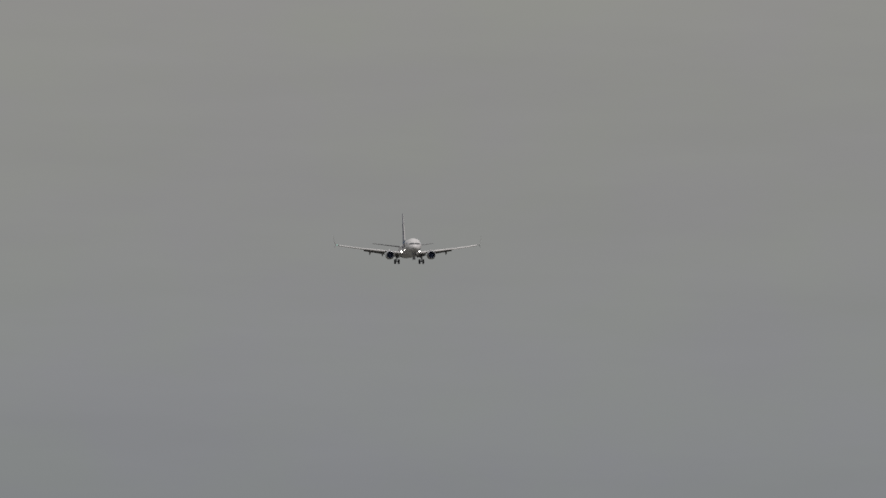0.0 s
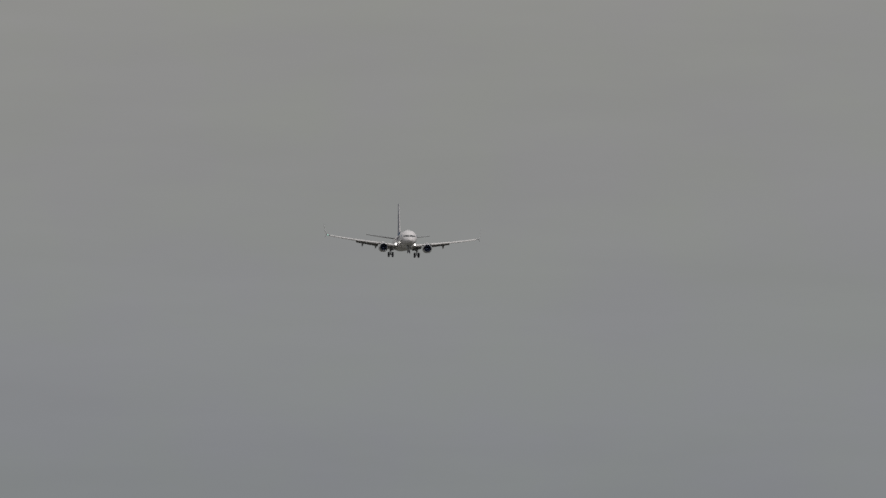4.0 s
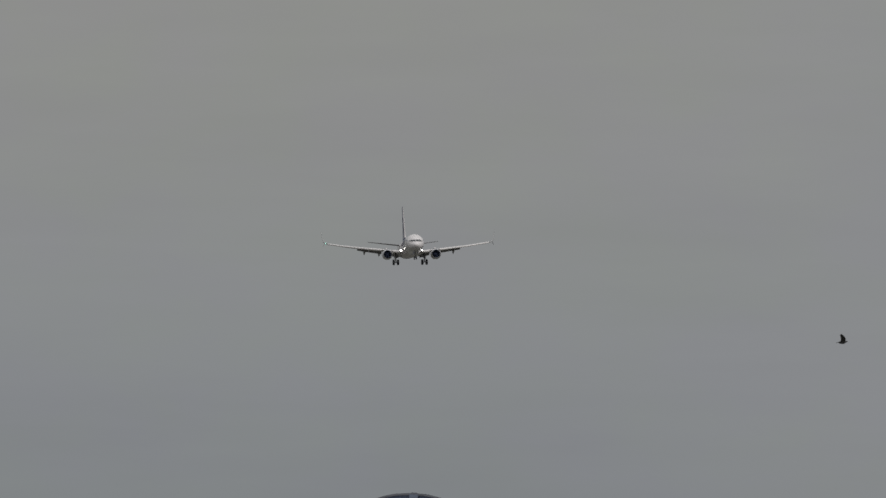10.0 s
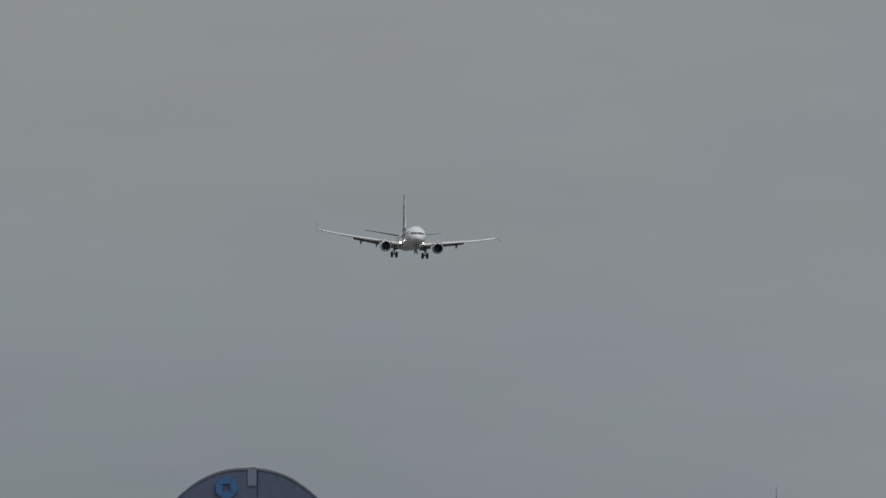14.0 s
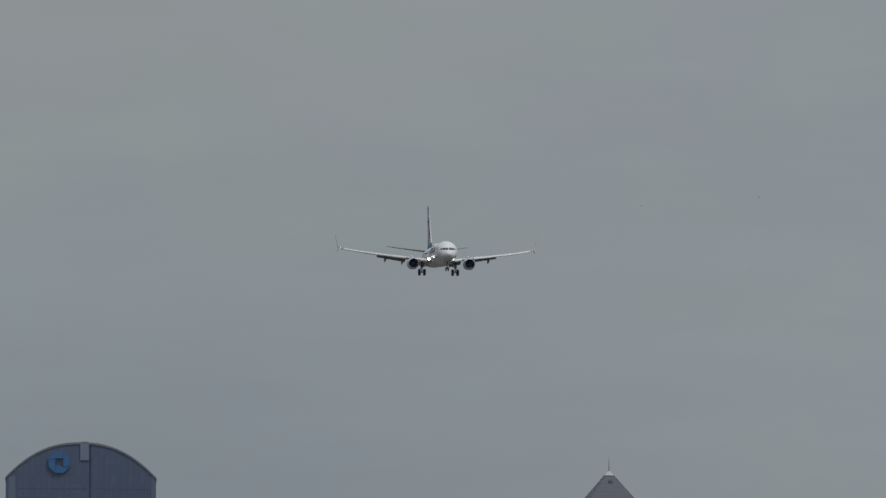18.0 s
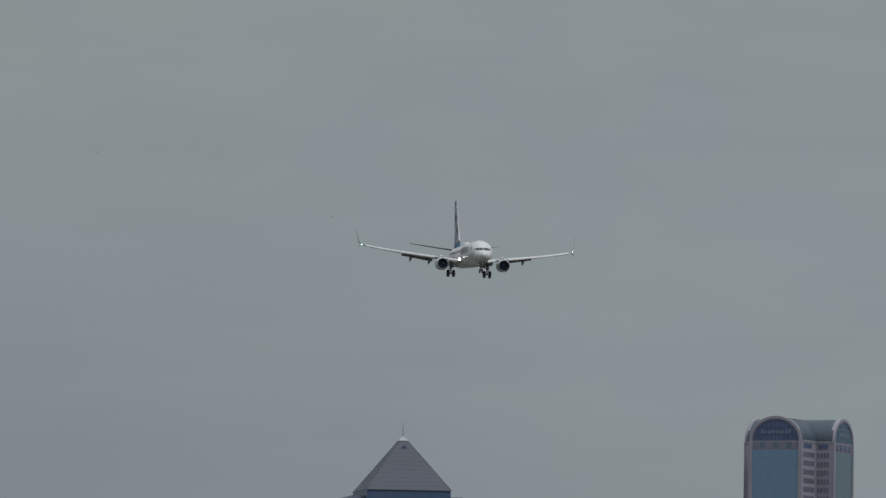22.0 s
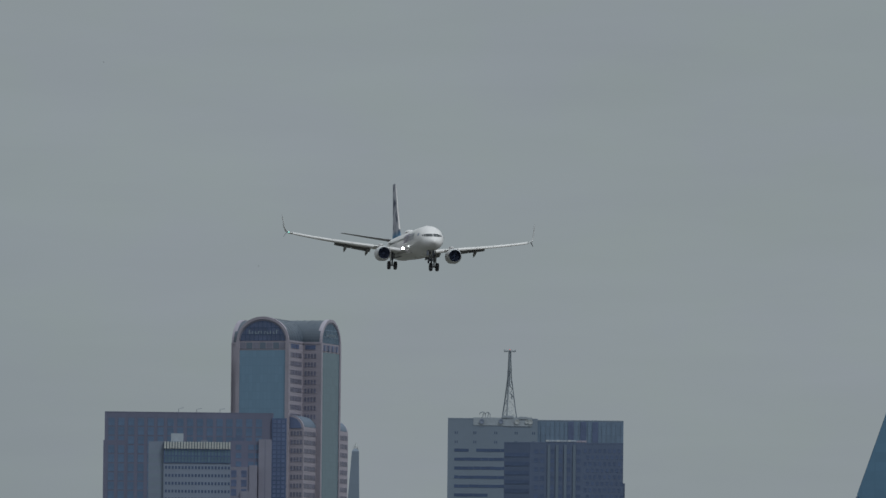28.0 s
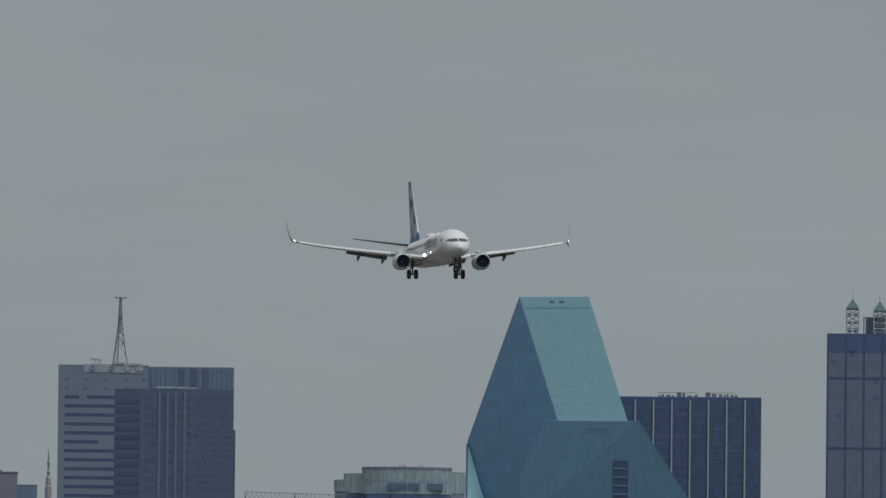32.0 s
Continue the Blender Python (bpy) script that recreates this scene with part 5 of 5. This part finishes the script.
    for sg in (-1, 1):
        bm = bmesh.new()
        loft(bm, [foil(sg * x, y, z, c, t, drop=0.02 * c) for x, y, z, c, t in wing_s])
        w = part("wing", bm, BELLY, root, "grey swept wing", smooth=True)
        # slats let down ahead of the leading edge
        for xa, xb in ((2.4, 3.7), (5.8, 8.42), (8.45, 11.02), (11.05, 13.62), (13.65, 16.1)):
            bm = bmesh.new()
            rings = []
            for x in (xa, xb):
                _, y, z, c, t = wing_at(x)
                d = 0.175 + 0.024 * c
                sec = [(y + 0.30 * d, z + 0.55 * d), (y - 0.7 * d, z + 0.28 * d), (y - 1.35 * d, z - 0.35 * d), (y - 1.3 * d, z - 0.85 * d), (y - 0.95 * d, z - 0.95 * d), (y - 0.6 * d, z - 0.4 * d), (y + 0.1 * d, z + 0.25 * d)]
                rings.append([(sg * x, a, b) for a, b in sec])
            loft(bm, rings)
            part("slat", bm, METAL, w, "bright metal slat", smooth=True)
        # flaps, hanging behind and below
        for xa, xb in ((2.1, 4.1), (5.5, 8.0), (8.05, 10.3)):
            bm = bmesh.new()
            rings = []
            for x in (xa, xb):
                _, y, z, c, t = wing_at(x)
                te = y + c
                f = 0.135 * c
                sec = [(te - 0.35 * f, z - 0.12), (te - 0.10 * f, z + 0.02), (te + 0.45 * f, z - 0.30 * f), (te + 0.98 * f, z - 0.78 * f), (te + 0.96 * f, z - 0.82 * f), (te + 0.25 * f, z - 0.45 * f), (te - 0.25 * f, z - 0.32)]
                rings.append([(sg * x, a, b) for a, b in sec])
            loft(bm, rings)
            part("flap", bm, SHADE, w, "extended trailing edge flap", smooth=True)
        # flap track fairings
        for x, ln in ((6.0, 3.2), (8.9, 2.7)):
            _, y, z, c, t = wing_at(x)
            bm = bmesh.new()
            rings = []
            for f, r, dz in ((0, 0.03, -0.25), (0.2, 0.17, -0.34), (0.5, 0.22, -0.45), (0.75, 0.19, -0.70), (1.0, 0.03, -1.05)):
                rings.append([(sg * x + r * math.cos(2 * math.pi * i / 10), y + c * 0.55 + f * ln, z + dz + r * 1.25 * math.sin(2 * math.pi * i / 10)) for i in range(10)])
            loft(bm, rings)
            part("flap_fairing", bm, SHADE, w, smooth=True)
        # winglet with its lower blade
        bm = bmesh.new()
        rings = []
        for x, y, z, c, lean in ((16.45, 8.68, 2.86, 1.66, 0.1), (16.85, 9.0, 3.06, 1.45, 0.5), (17.08, 9.35, 3.5, 1.2, 0.9), (17.2, 9.85, 4.27, 0.95, 1.0), (17.34, 10.55, 5.33, 0.5, 1.0)):
            th = 0.036 * c
            rings.append([(sg * (x - lean * th), y + 0.1 * c, z + (1 - lean) * th), (sg * x, y, z), (sg * (x + lean * th), y + 0.15 * c, z - (1 - lean) * th), (sg * (x + lean * th * 0.8), y + 0.6 * c, z - (1 - lean) * th), (sg * x, y + c, z), (sg * (x - lean * th * 0.8), y + 0.6 * c, z + (1 - lean) * th)])
        loft(bm, rings)
        wl = part("winglet", bm, COWL, w, "upswept split winglet", smooth=True)
        bm = bmesh.new()
        loft(bm, [[(sg * (x - 0.03), y + 0.1, z), (sg * x, y, z), (sg * (x + 0.03), y + 0.1, z), (sg * x, y + c, z)] for x, y, z, c in ((16.72, 9.1, 2.94, 1.0), (16.95, 9.5, 2.64, 0.7), (17.12, 9.9, 2.34, 0.3))])
        part("lower_blade", bm, NAVY, wl, "dark lower winglet blade")
        bm = bmesh.new()
        bmesh.ops.create_uvsphere(bm, u_segments=10, v_segments=6, radius=0.065, matrix=Matrix.Translation((sg * 16.6, 8.62, 2.87)))
        part("tip_light", bm, GREENLAMP if sg < 0 else CREAM, w, "green navigation light" if sg < 0 else "clear wingtip light lens", smooth=True)
        # anti-collision strobe behind the tip light: a turning drum with one lit window
        bm = bmesh.new()
        lamp_tube(bm, 0.066, 0.26)
        spin = part("strobe", bm, COWL, root, "wingtip anti-collision strobe")
        spin.location = (sg * 16.8, 8.80, 3.02)
        bm = bmesh.new()
        rod(bm, (0, 0.12, 0), (0, 0.09, 0), 0.063, n=16)
        part("strobe_lamp", bm, STROBE, spin, "white glowing strobe lamp")
        spinners.append(spin)
        # landing lights in the wing root
        x, y, z, r = 2.10, 0.66, 0.79, 0.18 if sg < 0 else 0.12
        bm = bmesh.new()
        m = 20
        loft(bm, [[(sg * x + q * math.cos(2 * math.pi * i / m), v, z + q * math.sin(2 * math.pi * i / m)) for i in range(m)] for q, v in ((r * 0.9, y + 0.1), (r * 1.16, y + 0.1), (r * 1.16, y - 0.34), (r * 1.04, y - 0.36), (r * 1.0, y - 0.02))], caps=False)
        part("lamp_housing", bm, BELLY, w, "round landing light housing", smooth=True)
        bm = bmesh.new()
        loft(bm, [[(sg * x + q * math.cos(2 * math.pi * i / m), v, z + q * math.sin(2 * math.pi * i / m)) for i in range(m)] for q, v in ((r * 1.0, y), (r * 0.8, y - 0.04), (r * 0.4, y - 0.07), (r * 0.05, y - 0.08))])
        part("landing_light", bm, LAMP, w, "lit landing light", smooth=True)
        # engine
        nac = new("engine")
        nac.parent = root
        nac.location = (sg * 4.83, -0.85, 0)
        nac["label"] = "white turbofan engine under the wing"
        m = 40

        def turned(prof, flat=0.0):
            return [[(r * math.cos(2 * math.pi * i / m), y, max(r * math.sin(2 * math.pi * i / m), -r * (1 - flat))) for i in range(m)] for r, y in prof]
        bm = bmesh.new()
        loft(bm, turned(((0.90, 0.15), (0.965, 0.45), (1.01, 0.95), (1.03, 1.5), (1.01, 2.2), (0.95, 2.9), (0.84, 3.6), (0.80, 3.6), (0.84, 3.0)), 0.05), caps=False)
        part("cowling", bm, COWL, nac, "white engine cowling", smooth=True)
        bm = bmesh.new()
        loft(bm, turned(((0.76, 0.35), (0.765, 0.12), (0.785, 0.03), (0.82, 0.0), (0.86, 0.03), (0.89, 0.10), (0.90, 0.155)), 0.05), caps=False)
        part("inlet_lip", bm, LIP, nac, "polished metal inlet lip", smooth=True)
        bm = bmesh.new()
        loft(bm, turned(((0.76, 0.34), (0.755, 0.6), (0.76, 0.95))), caps=False)
        part("inlet_duct", bm, DARKMETAL, nac, smooth=True)
        bm = bmesh.new()
        loft(bm, turned(((0.02, 0.98), (0.76, 0.98))), caps=False)
        part("fan_disc", bm, FANBLUE, nac, "dark back of the fan")
        bm = bmesh.new()
        v = [(0.22, 0.86, 0.0), (0.77, 0.80, 0.0), (0.77 * math.cos(0.19), 0.94, 0.77 * math.sin(0.19)), (0.22 * math.cos(0.24), 0.955, 0.22 * math.sin(0.24))]
        loft(bm, [v, [(x, y + 0.012, z) for x, y, z in v]])
        blade = bpy.data.meshes.new("fan_blade")
        bmesh.ops.recalc_face_normals(bm, faces=bm.faces)
        bm.to_mesh(blade)
        bm.free()
        blade.materials.append(FANBLUE)
        for i in range(24):
            piece("fan_blade", blade, nac, (0, 0, 0)).rotation_euler = (0, 2 * math.pi * i / 24, 0)
        bm = bmesh.new()
        loft(bm, turned(((0.01, 0.55), (0.1, 0.62), (0.19, 0.76), (0.23, 0.92))))
        part("spinner", bm, FANBLUE, nac, smooth=True)
        bm = bmesh.new()
        loft(bm, turned(((0.70, 3.2), (0.62, 4.0), (0.50, 4.7), (0.46, 4.7), (0.3, 4.6))), caps=True)
        part("exhaust_nozzle", bm, DARKMETAL, nac, smooth=True)
        bm = bmesh.new()
        loft(bm, [[(-0.05, y, za), (0.05, y, za), (hw, y + 0.3, za), (hw, y + 0.3, zb), (-hw, y + 0.3, zb), (-hw, y + 0.3, za)] for y, za, zb, hw in ((1.3, 1.16, 0.9, 0.1), (3.4, 1.45, 0.7, 0.2), (5.0, 1.3, 0.4, 0.2), (6.4, 0.95, 0.4, 0.08))])
        part("pylon", bm, WHITE, nac, smooth=True)
        bm = bmesh.new()
        loft(bm, [[(-sg * (0.95 + a), y, 0.55 + 0.3 * b), (-sg * (0.97 + a), y, 0.55 + 0.3 * b), (-sg * (0.97 + a), y + 0.8, 0.55 + 0.3 * b), (-sg * (0.95 + a), y + 0.8, 0.55 + 0.3 * b)] for a, b, y in ((0, 0, 0.8), (0.22, 1, 1.15))])
        part("nacelle_strake", bm, WHITE, nac)
        # main gear
        gear = new("main_gear")
        gear.parent = root
        gear["label"] = "two-wheel main landing gear leg"
        x, y = sg * 2.86, 5.0
        bm = bmesh.new()
        rod(bm, (x, y + 0.15, 0.6), (x, y, -0.55), 0.16, n=12)
        rod(bm, (x, y, -0.55), (x, y, -1.28), 0.10, n=12)
        part("leg_strut", bm, STRUT, gear, "steel leg", smooth=True)
        bm = bmesh.new()
        rod(bm, (x, y, -0.35), (x - sg * 1.5, y + 0.2, 0.1), 0.08, n=8)
        rod(bm, (x, y, -0.5), (x, y - 0.9, 0.3), 0.06, n=8)
        part("side_brace", bm, STRUT, gear)
        bm = bmesh.new()
        rod(bm, (x - 0.5, y, -1.28), (x + 0.5, y, -1.28), 0.09, n=10)
        part("axle", bm, STRUT, gear)
        for o in (-0.43, 0.43):
            wheel(gear, x + o, y, -1.28, 0.565, 0.42)
        bm = bmesh.new()
        box(bm, x + sg * 0.22, x + sg * 0.27, y - 0.35, y + 0.45, -0.75, 0.45)
        part("leg_door", bm, BELLY, gear, "grey gear door")
    # nose gear
    gear = new("nose_gear")
    gear.parent = root
    gear["label"] = "two-wheel nose landing gear leg"
    y = -10.6
    bm = bmesh.new()
    rod(bm, (0, y + 0.2, 0.2), (0, y, -1.45), 0.09, n=12)
    part("leg_strut", bm, STRUT, gear, smooth=True)
    bm = bmesh.new()
    rod(bm, (0, y, -0.9), (0, y + 1.0, -0.25), 0.06, n=8)
    part("drag_brace", bm, STRUT, gear)
    for o in (-0.2, 0.2):
        wheel(gear, o, y, -1.45, 0.345, 0.2)
    # doors deepened and coloured dark to carry the shade under the nose
    for sg in (-1, 1):
        bm = bmesh.new()
        box(bm, sg * 0.36, sg * 0.40, y - 1.0, y + 0.7, -0.72, -0.02)
        part("gear_door", bm, DARKMETAL, gear, "nose gear door, darkened for the shade under the nose")
    bm = bmesh.new()
    bmesh.ops.create_uvsphere(bm, u_segments=10, v_segments=6, radius=0.09, matrix=Matrix.Translation((0, y - 0.12, -0.75)))
    part("taxi_light", bm, CREAM, gear, smooth=True)
    return root, spinners


# ---- birds ----
def bird(label, size=1.0):
    """A small dark bird flying towards +x, with two wings that beat."""
    root = new("bird")
    tagged(root, label, "bird", "birds crossing the sky")
    bm = bmesh.new()
    loft(bm, [[(x, r * math.cos(2 * math.pi * i / 12), z + r * 0.95 * math.sin(2 * math.pi * i / 12)) for i in range(12)] for x, r, z in ((-0.10, 0.016, 0), (-0.06, 0.032, -0.002), (0.0, 0.044, -0.004), (0.055, 0.036, 0), (0.085, 0.022, 0.012), (0.105, 0.022, 0.016), (0.122, 0.014, 0.014), (0.14, 0.003, 0.008))])
    bm.transform(Matrix.Scale(size, 4))
    part("body", bm, PLUMAGE, root, smooth=True)
    bm = bmesh.new()
    loft(bm, [[(x, w, z), (x, -w, z), (x, -w, z - 0.006), (x, w, z - 0.006)] for x, w, z in ((-0.08, 0.018, 0.004), (-0.13, 0.032, 0.0), (-0.165, 0.042, -0.004))])
    bm.transform(Matrix.Scale(size, 4))
    part("tail_feathers", bm, PLUMAGE, root)
    wings = []
    for sg in (-1, 1):
        bm = bmesh.new()
        loft(bm, [[(x + c, sg * y, 0.004), (x + c * 0.3, sg * y, 0.012), (x - c, sg * y, 0), (x - c * 0.2, sg * y, -0.004)] for y, x, c in ((0.0, 0.0, 0.062), (0.07, 0.012, 0.06), (0.14, 0.0, 0.048), (0.21, -0.03, 0.028), (0.245, -0.055, 0.008))])
        bm.transform(Matrix.Scale(size, 4))
        w = part("wing", bm, PLUMAGE, root)
        w.location = (0.015 * size, sg * 0.03 * size, 0.02 * size)
        wings.append(w)
    return root, wings


def insect():
    """A small brown insect that crosses the view close to the camera."""
    root = new("insect")
    tagged(root, "small brown flying insect rising through the air", "insect")
    bm = bmesh.new()
    loft(bm, [[(x, r * math.cos(2 * math.pi * i / 8), r * math.sin(2 * math.pi * i / 8)) for i in range(8)] for x, r in ((-0.0021, 0.0003), (-0.0014, 0.0008), (-0.0002, 0.0009), (0.0006, 0.0006), (0.001, 0.0009), (0.0016, 0.0009), (0.002, 0.0003))])
    part("body", bm, PLUMAGE, root, smooth=True)
    for sg in (-1, 1):
        bm = bmesh.new()
        loft(bm, [[(0.0009 - 0.5 * y, sg * y, 0.001 + 0.6 * y), (0.0009 - 0.5 * y - c, sg * y, 0.0009 + 0.6 * y), (0.0009 - 0.5 * y - c / 2, sg * y, 0.0011 + 0.6 * y)] for y, c in ((0.0004, 0.0006), (0.0016, 0.0013), (0.0026, 0.0012), (0.0031, 0.0004))])
        part("wing", bm, PLUMAGE, root)
    return root


PLANE, SPINNERS = airliner()
INSECT = insect()
BIRDS = []
# label, reference time, azimuth and elevation in skyline units then, their change per second, distance, beat offset
for lab, t0, u0, v0, du, dv, dist, beat in (
        ("small dark bird in flapping flight below the airliner", 9.5, -2927, 1293, 1896, -64, 300, 0.375),
        ("small dark bird in flapping flight above the airliner", 18.5, -2302, 1582, -2022, 216, 275, 0.18),
        ("small dark bird high in the grey sky", 20.5, -1671, 1731, -1371, 46, 300, 0.7),
        ("tiny dark bird far off above the airliner", 20.1, -1875, 1442, -158, 8, 1400, 0.1),
        ("tiny dark bird far off in the grey sky", 20.1, -2069, 1423, -151, 6, 1400, 0.5),
        ("tiny dark bird far off in the grey sky", 22, -1938, 1326, -95, 7, 1500, 0.3),
        ("tiny dark bird far off in the grey sky", 23, -883, 1387, -110, 9, 1500, 0.6),
        ("tiny dark bird far off beside the vaulted tower", 25.25, -895, 1006, -95, 25, 1500, 0),
        ("tiny dark bird far off in the grey sky", 32, -463, 1389, -110, 4, 1500, 0.2)):
    BIRDS.append((*bird(lab, 0.62 if dist > 1000 else 1.0), t0, u0, v0, du, dv, dist, beat))


def motions():
    # seconds, place, pitch, bank, heading
    walk(PLANE, [(t, pose(x, y, z, p, b, h)) for t, x, y, z, p, b, h in [
    (0, -430.90, 2703.2, 203.95, 0.89, -1.0, 13.14), (0.5, -424.86, 2684.4, 201.82, 0.95, -2.0, 13.06), (1, -418.80, 2665.8, 199.71, 1, -3.4, 12.99),
    (1.5, -412.72, 2647.0, 197.59, 1.05, -3.2, 12.92), (2, -406.63, 2628.2, 195.47, 1.1, -2.9, 12.84), (2.5, -400.52, 2609.3, 193.33, 1.15, -2.4, 12.77),
    (3, -394.40, 2590.4, 191.20, 1.2, -0.9, 12.69), (3.5, -388.24, 2571.4, 189.07, 1.08, 0.2, 12.61), (5.5, -363.48, 2495.2, 180.45, 0.57, 1.4, 12.28),
    (6, -357.25, 2476.1, 178.28, 0.4, 1.9, 12.19), (6.5, -351.00, 2456.9, 176.09, 0.23, 2.1, 12.06), (7, -344.72, 2437.6, 173.89, 0.06, 1.8, 11.93),
    (7.5, -338.44, 2418.3, 171.67, 0.04, 1.0, 11.8), (8, -332.12, 2399.0, 169.42, 0.02, 0.1, 11.66), (8.5, -325.78, 2379.7, 167.16, -0, -0.4, 11.53),
    (9, -319.43, 2360.3, 164.86, -0.03, -0.4, 11.39), (9.5, -313.05, 2340.8, 162.53, -0.05, -1.0, 11.34), (10, -306.66, 2321.4, 160.16, 0.12, -1.6, 11.28),
    (10.5, -300.68, 2301.7, 158.52, 0.32, -1.8, 11.24), (11, -294.11, 2282.1, 156.95, 0.51, -1.1, 11.18), (11.5, -287.42, 2262.5, 155.16, 0.62, -0.2, 11.11),
    (12, -281.25, 2242.8, 153.34, 0.74, 0.4, 11.06), (12.5, -274.56, 2223.1, 151.53, 0.85, 0.5, 10.99), (13, -268.30, 2203.3, 149.72, 0.96, 1.4, 10.93),
    (13.5, -262.11, 2183.4, 148.08, 0.9, 1.7, 10.98), (14, -255.73, 2163.5, 146.15, 0.84, 1.7, 11.03), (14.5, -249.15, 2143.6, 144.02, 0.77, 1.6, 11.06),
    (16.5, -222.90, 2063.7, 134.16, 0.36, 1.5, 11.18), (17, -216.16, 2043.6, 131.99, 0.26, 1.0, 11.17), (17.5, -209.61, 2023.4, 129.98, 0.48, 0.8, 11.18),
    (18, -202.63, 2003.3, 128.03, 0.69, 0.2, 11.16), (18.5, -196.14, 1983.0, 125.99, 0.9, 0.4, 11.24), (19, -189.45, 1962.7, 124.25, 1.05, 0.4, 11.3),
    (19.5, -182.65, 1942.3, 122.65, 1.21, 0.3, 11.36), (20, -176.00, 1921.8, 120.96, 1.36, 0.4, 11.42), (20.5, -168.96, 1901.4, 118.87, 1.49, 0.5, 11.47),
    (21, -162.26, 1880.9, 116.93, 1.62, 1.1, 11.52), (21.5, -155.56, 1860.3, 114.53, 1.28, 1.4, 11.57), (22, -148.90, 1839.7, 112.22, 0.95, 1.0, 11.62),
    (22.5, -142.28, 1819.1, 109.59, 0.6, 0.6, 11.66), (23, -135.21, 1798.4, 107.32, 0.37, 0.3, 11.69), (23.5, -128.59, 1777.6, 105.01, 0.13, 0.5, 11.63),
    (24, -121.74, 1756.8, 102.94, -0.1, 1.3, 11.55), (24.5, -114.92, 1735.9, 100.65, -0.13, 2.2, 11.48), (25, -108.07, 1714.9, 98.73, -0.16, 1.7, 11.4),
    (25.5, -100.95, 1693.9, 96.68, -0.19, 0.5, 11.3), (27.5, -73.09, 1609.4, 87.83, -0.34, 1.0, 10.89), (28, -66.34, 1588.1, 85.61, -0.38, 1.3, 10.78),
    (28.5, -59.38, 1566.8, 83.51, -0.27, 1.5, 10.61), (29, -52.37, 1545.3, 81.49, -0.16, 1.5, 10.43), (29.5, -45.40, 1523.9, 79.54, -0.04, 1.4, 10.25),
    (30, -38.34, 1502.3, 77.47, 0.07, 1.4, 10.06), (30.5, -31.14, 1480.7, 75.58, -0.06, 1.2, 9.85), (31, -23.96, 1459.0, 73.67, -0.2, 0.7, 9.64),
    (31.5, -16.68, 1437.2, 71.70, -0.34, -0.1, 9.41), (32, -9.47, 1415.4, 69.76, -0.47, -0.9, 9.18),
    ]])
    # the turning lamps: seconds for a turn, a moment at which the lit side looks ahead
    for ob, period, at in zip(SPINNERS, (1.82, 10 / 7, 10 / 7), (32.0, 29.0, 29.0)):
        step = period / 5
        n = int(at / step) + 1
        rows = []
        for i in range(-n, int((32.0 - at) / step) + 2):
            rows.append((at + i * step, pose(*ob.location, 0, 0, 72.0 * i - 10)))
        walk(ob, [(0.0, pose(*ob.location, 0, 0, 72.0 * -at / step - 10))] + [r for r in rows if 0.02 < r[0] < 31.98] + [(32.0, pose(*ob.location, 0, 0, 72.0 * (32.0 - at) / step - 10))])
    # the insect: seconds, azimuth and elevation in skyline units, distance
    walk(INSECT, [(t, Matrix.Translation(toward(math.degrees(u / F), math.degrees(v / F), d)) @ pose(0, 0, 0, 0, -30, 0)) for t, u, v, d in (
        (0, -6200, -1500, 17), (5.2, -5300, -500, 17), (5.9, -4000, 800, 16.5), (6.2, -3458, 1175, 16), (6.3, -3287, 1290, 15.8), (6.4, -3125, 1428, 15.6), (6.5, -2931, 1566, 15.4),
        (6.6, -2671, 1686, 15.2), (6.7, -2375, 1762, 15), (7.2, -700, 2500, 14.5), (9, 5000, 4500, 15), (14, 9000, 6000, 20), (32, 12000, 7000, 30))])
    for root, wings, t0, u0, v0, du, dv, dist, beat in BIRDS:
        here = toward(math.degrees(u0 / F), math.degrees(v0 / F), dist)
        side = Vector((math.cos(u0 / F), -math.sin(u0 / F), 0))
        vel = side * (du / F * dist) + Vector((0, 0, dv / F * dist))
        heading = math.degrees(math.atan2(vel.y, vel.x))
        walk(root, [(t, Matrix.Translation(here + vel * (t - t0)) @ pose(0, 0, 0, 0, -3, heading)) for t in (0.0, t0, 32.0)])
        for i, w in enumerate(wings):
            sg = -1 if i == 0 else 1
            rows = [(0.0, pose(*w.location, sg * 10))]
            t = t0 - 1.5
            n = 0
            while t < t0 + 1.5:
                a = 18 + 42 * math.cos(2 * math.pi * (n / 4 + beat))
                rows.append((t, pose(*w.location, sg * a)))
                t += 1 / 15
                n += 1
            rows.append((32.0, pose(*w.location, sg * 10)))
            walk(w, rows)


motions()
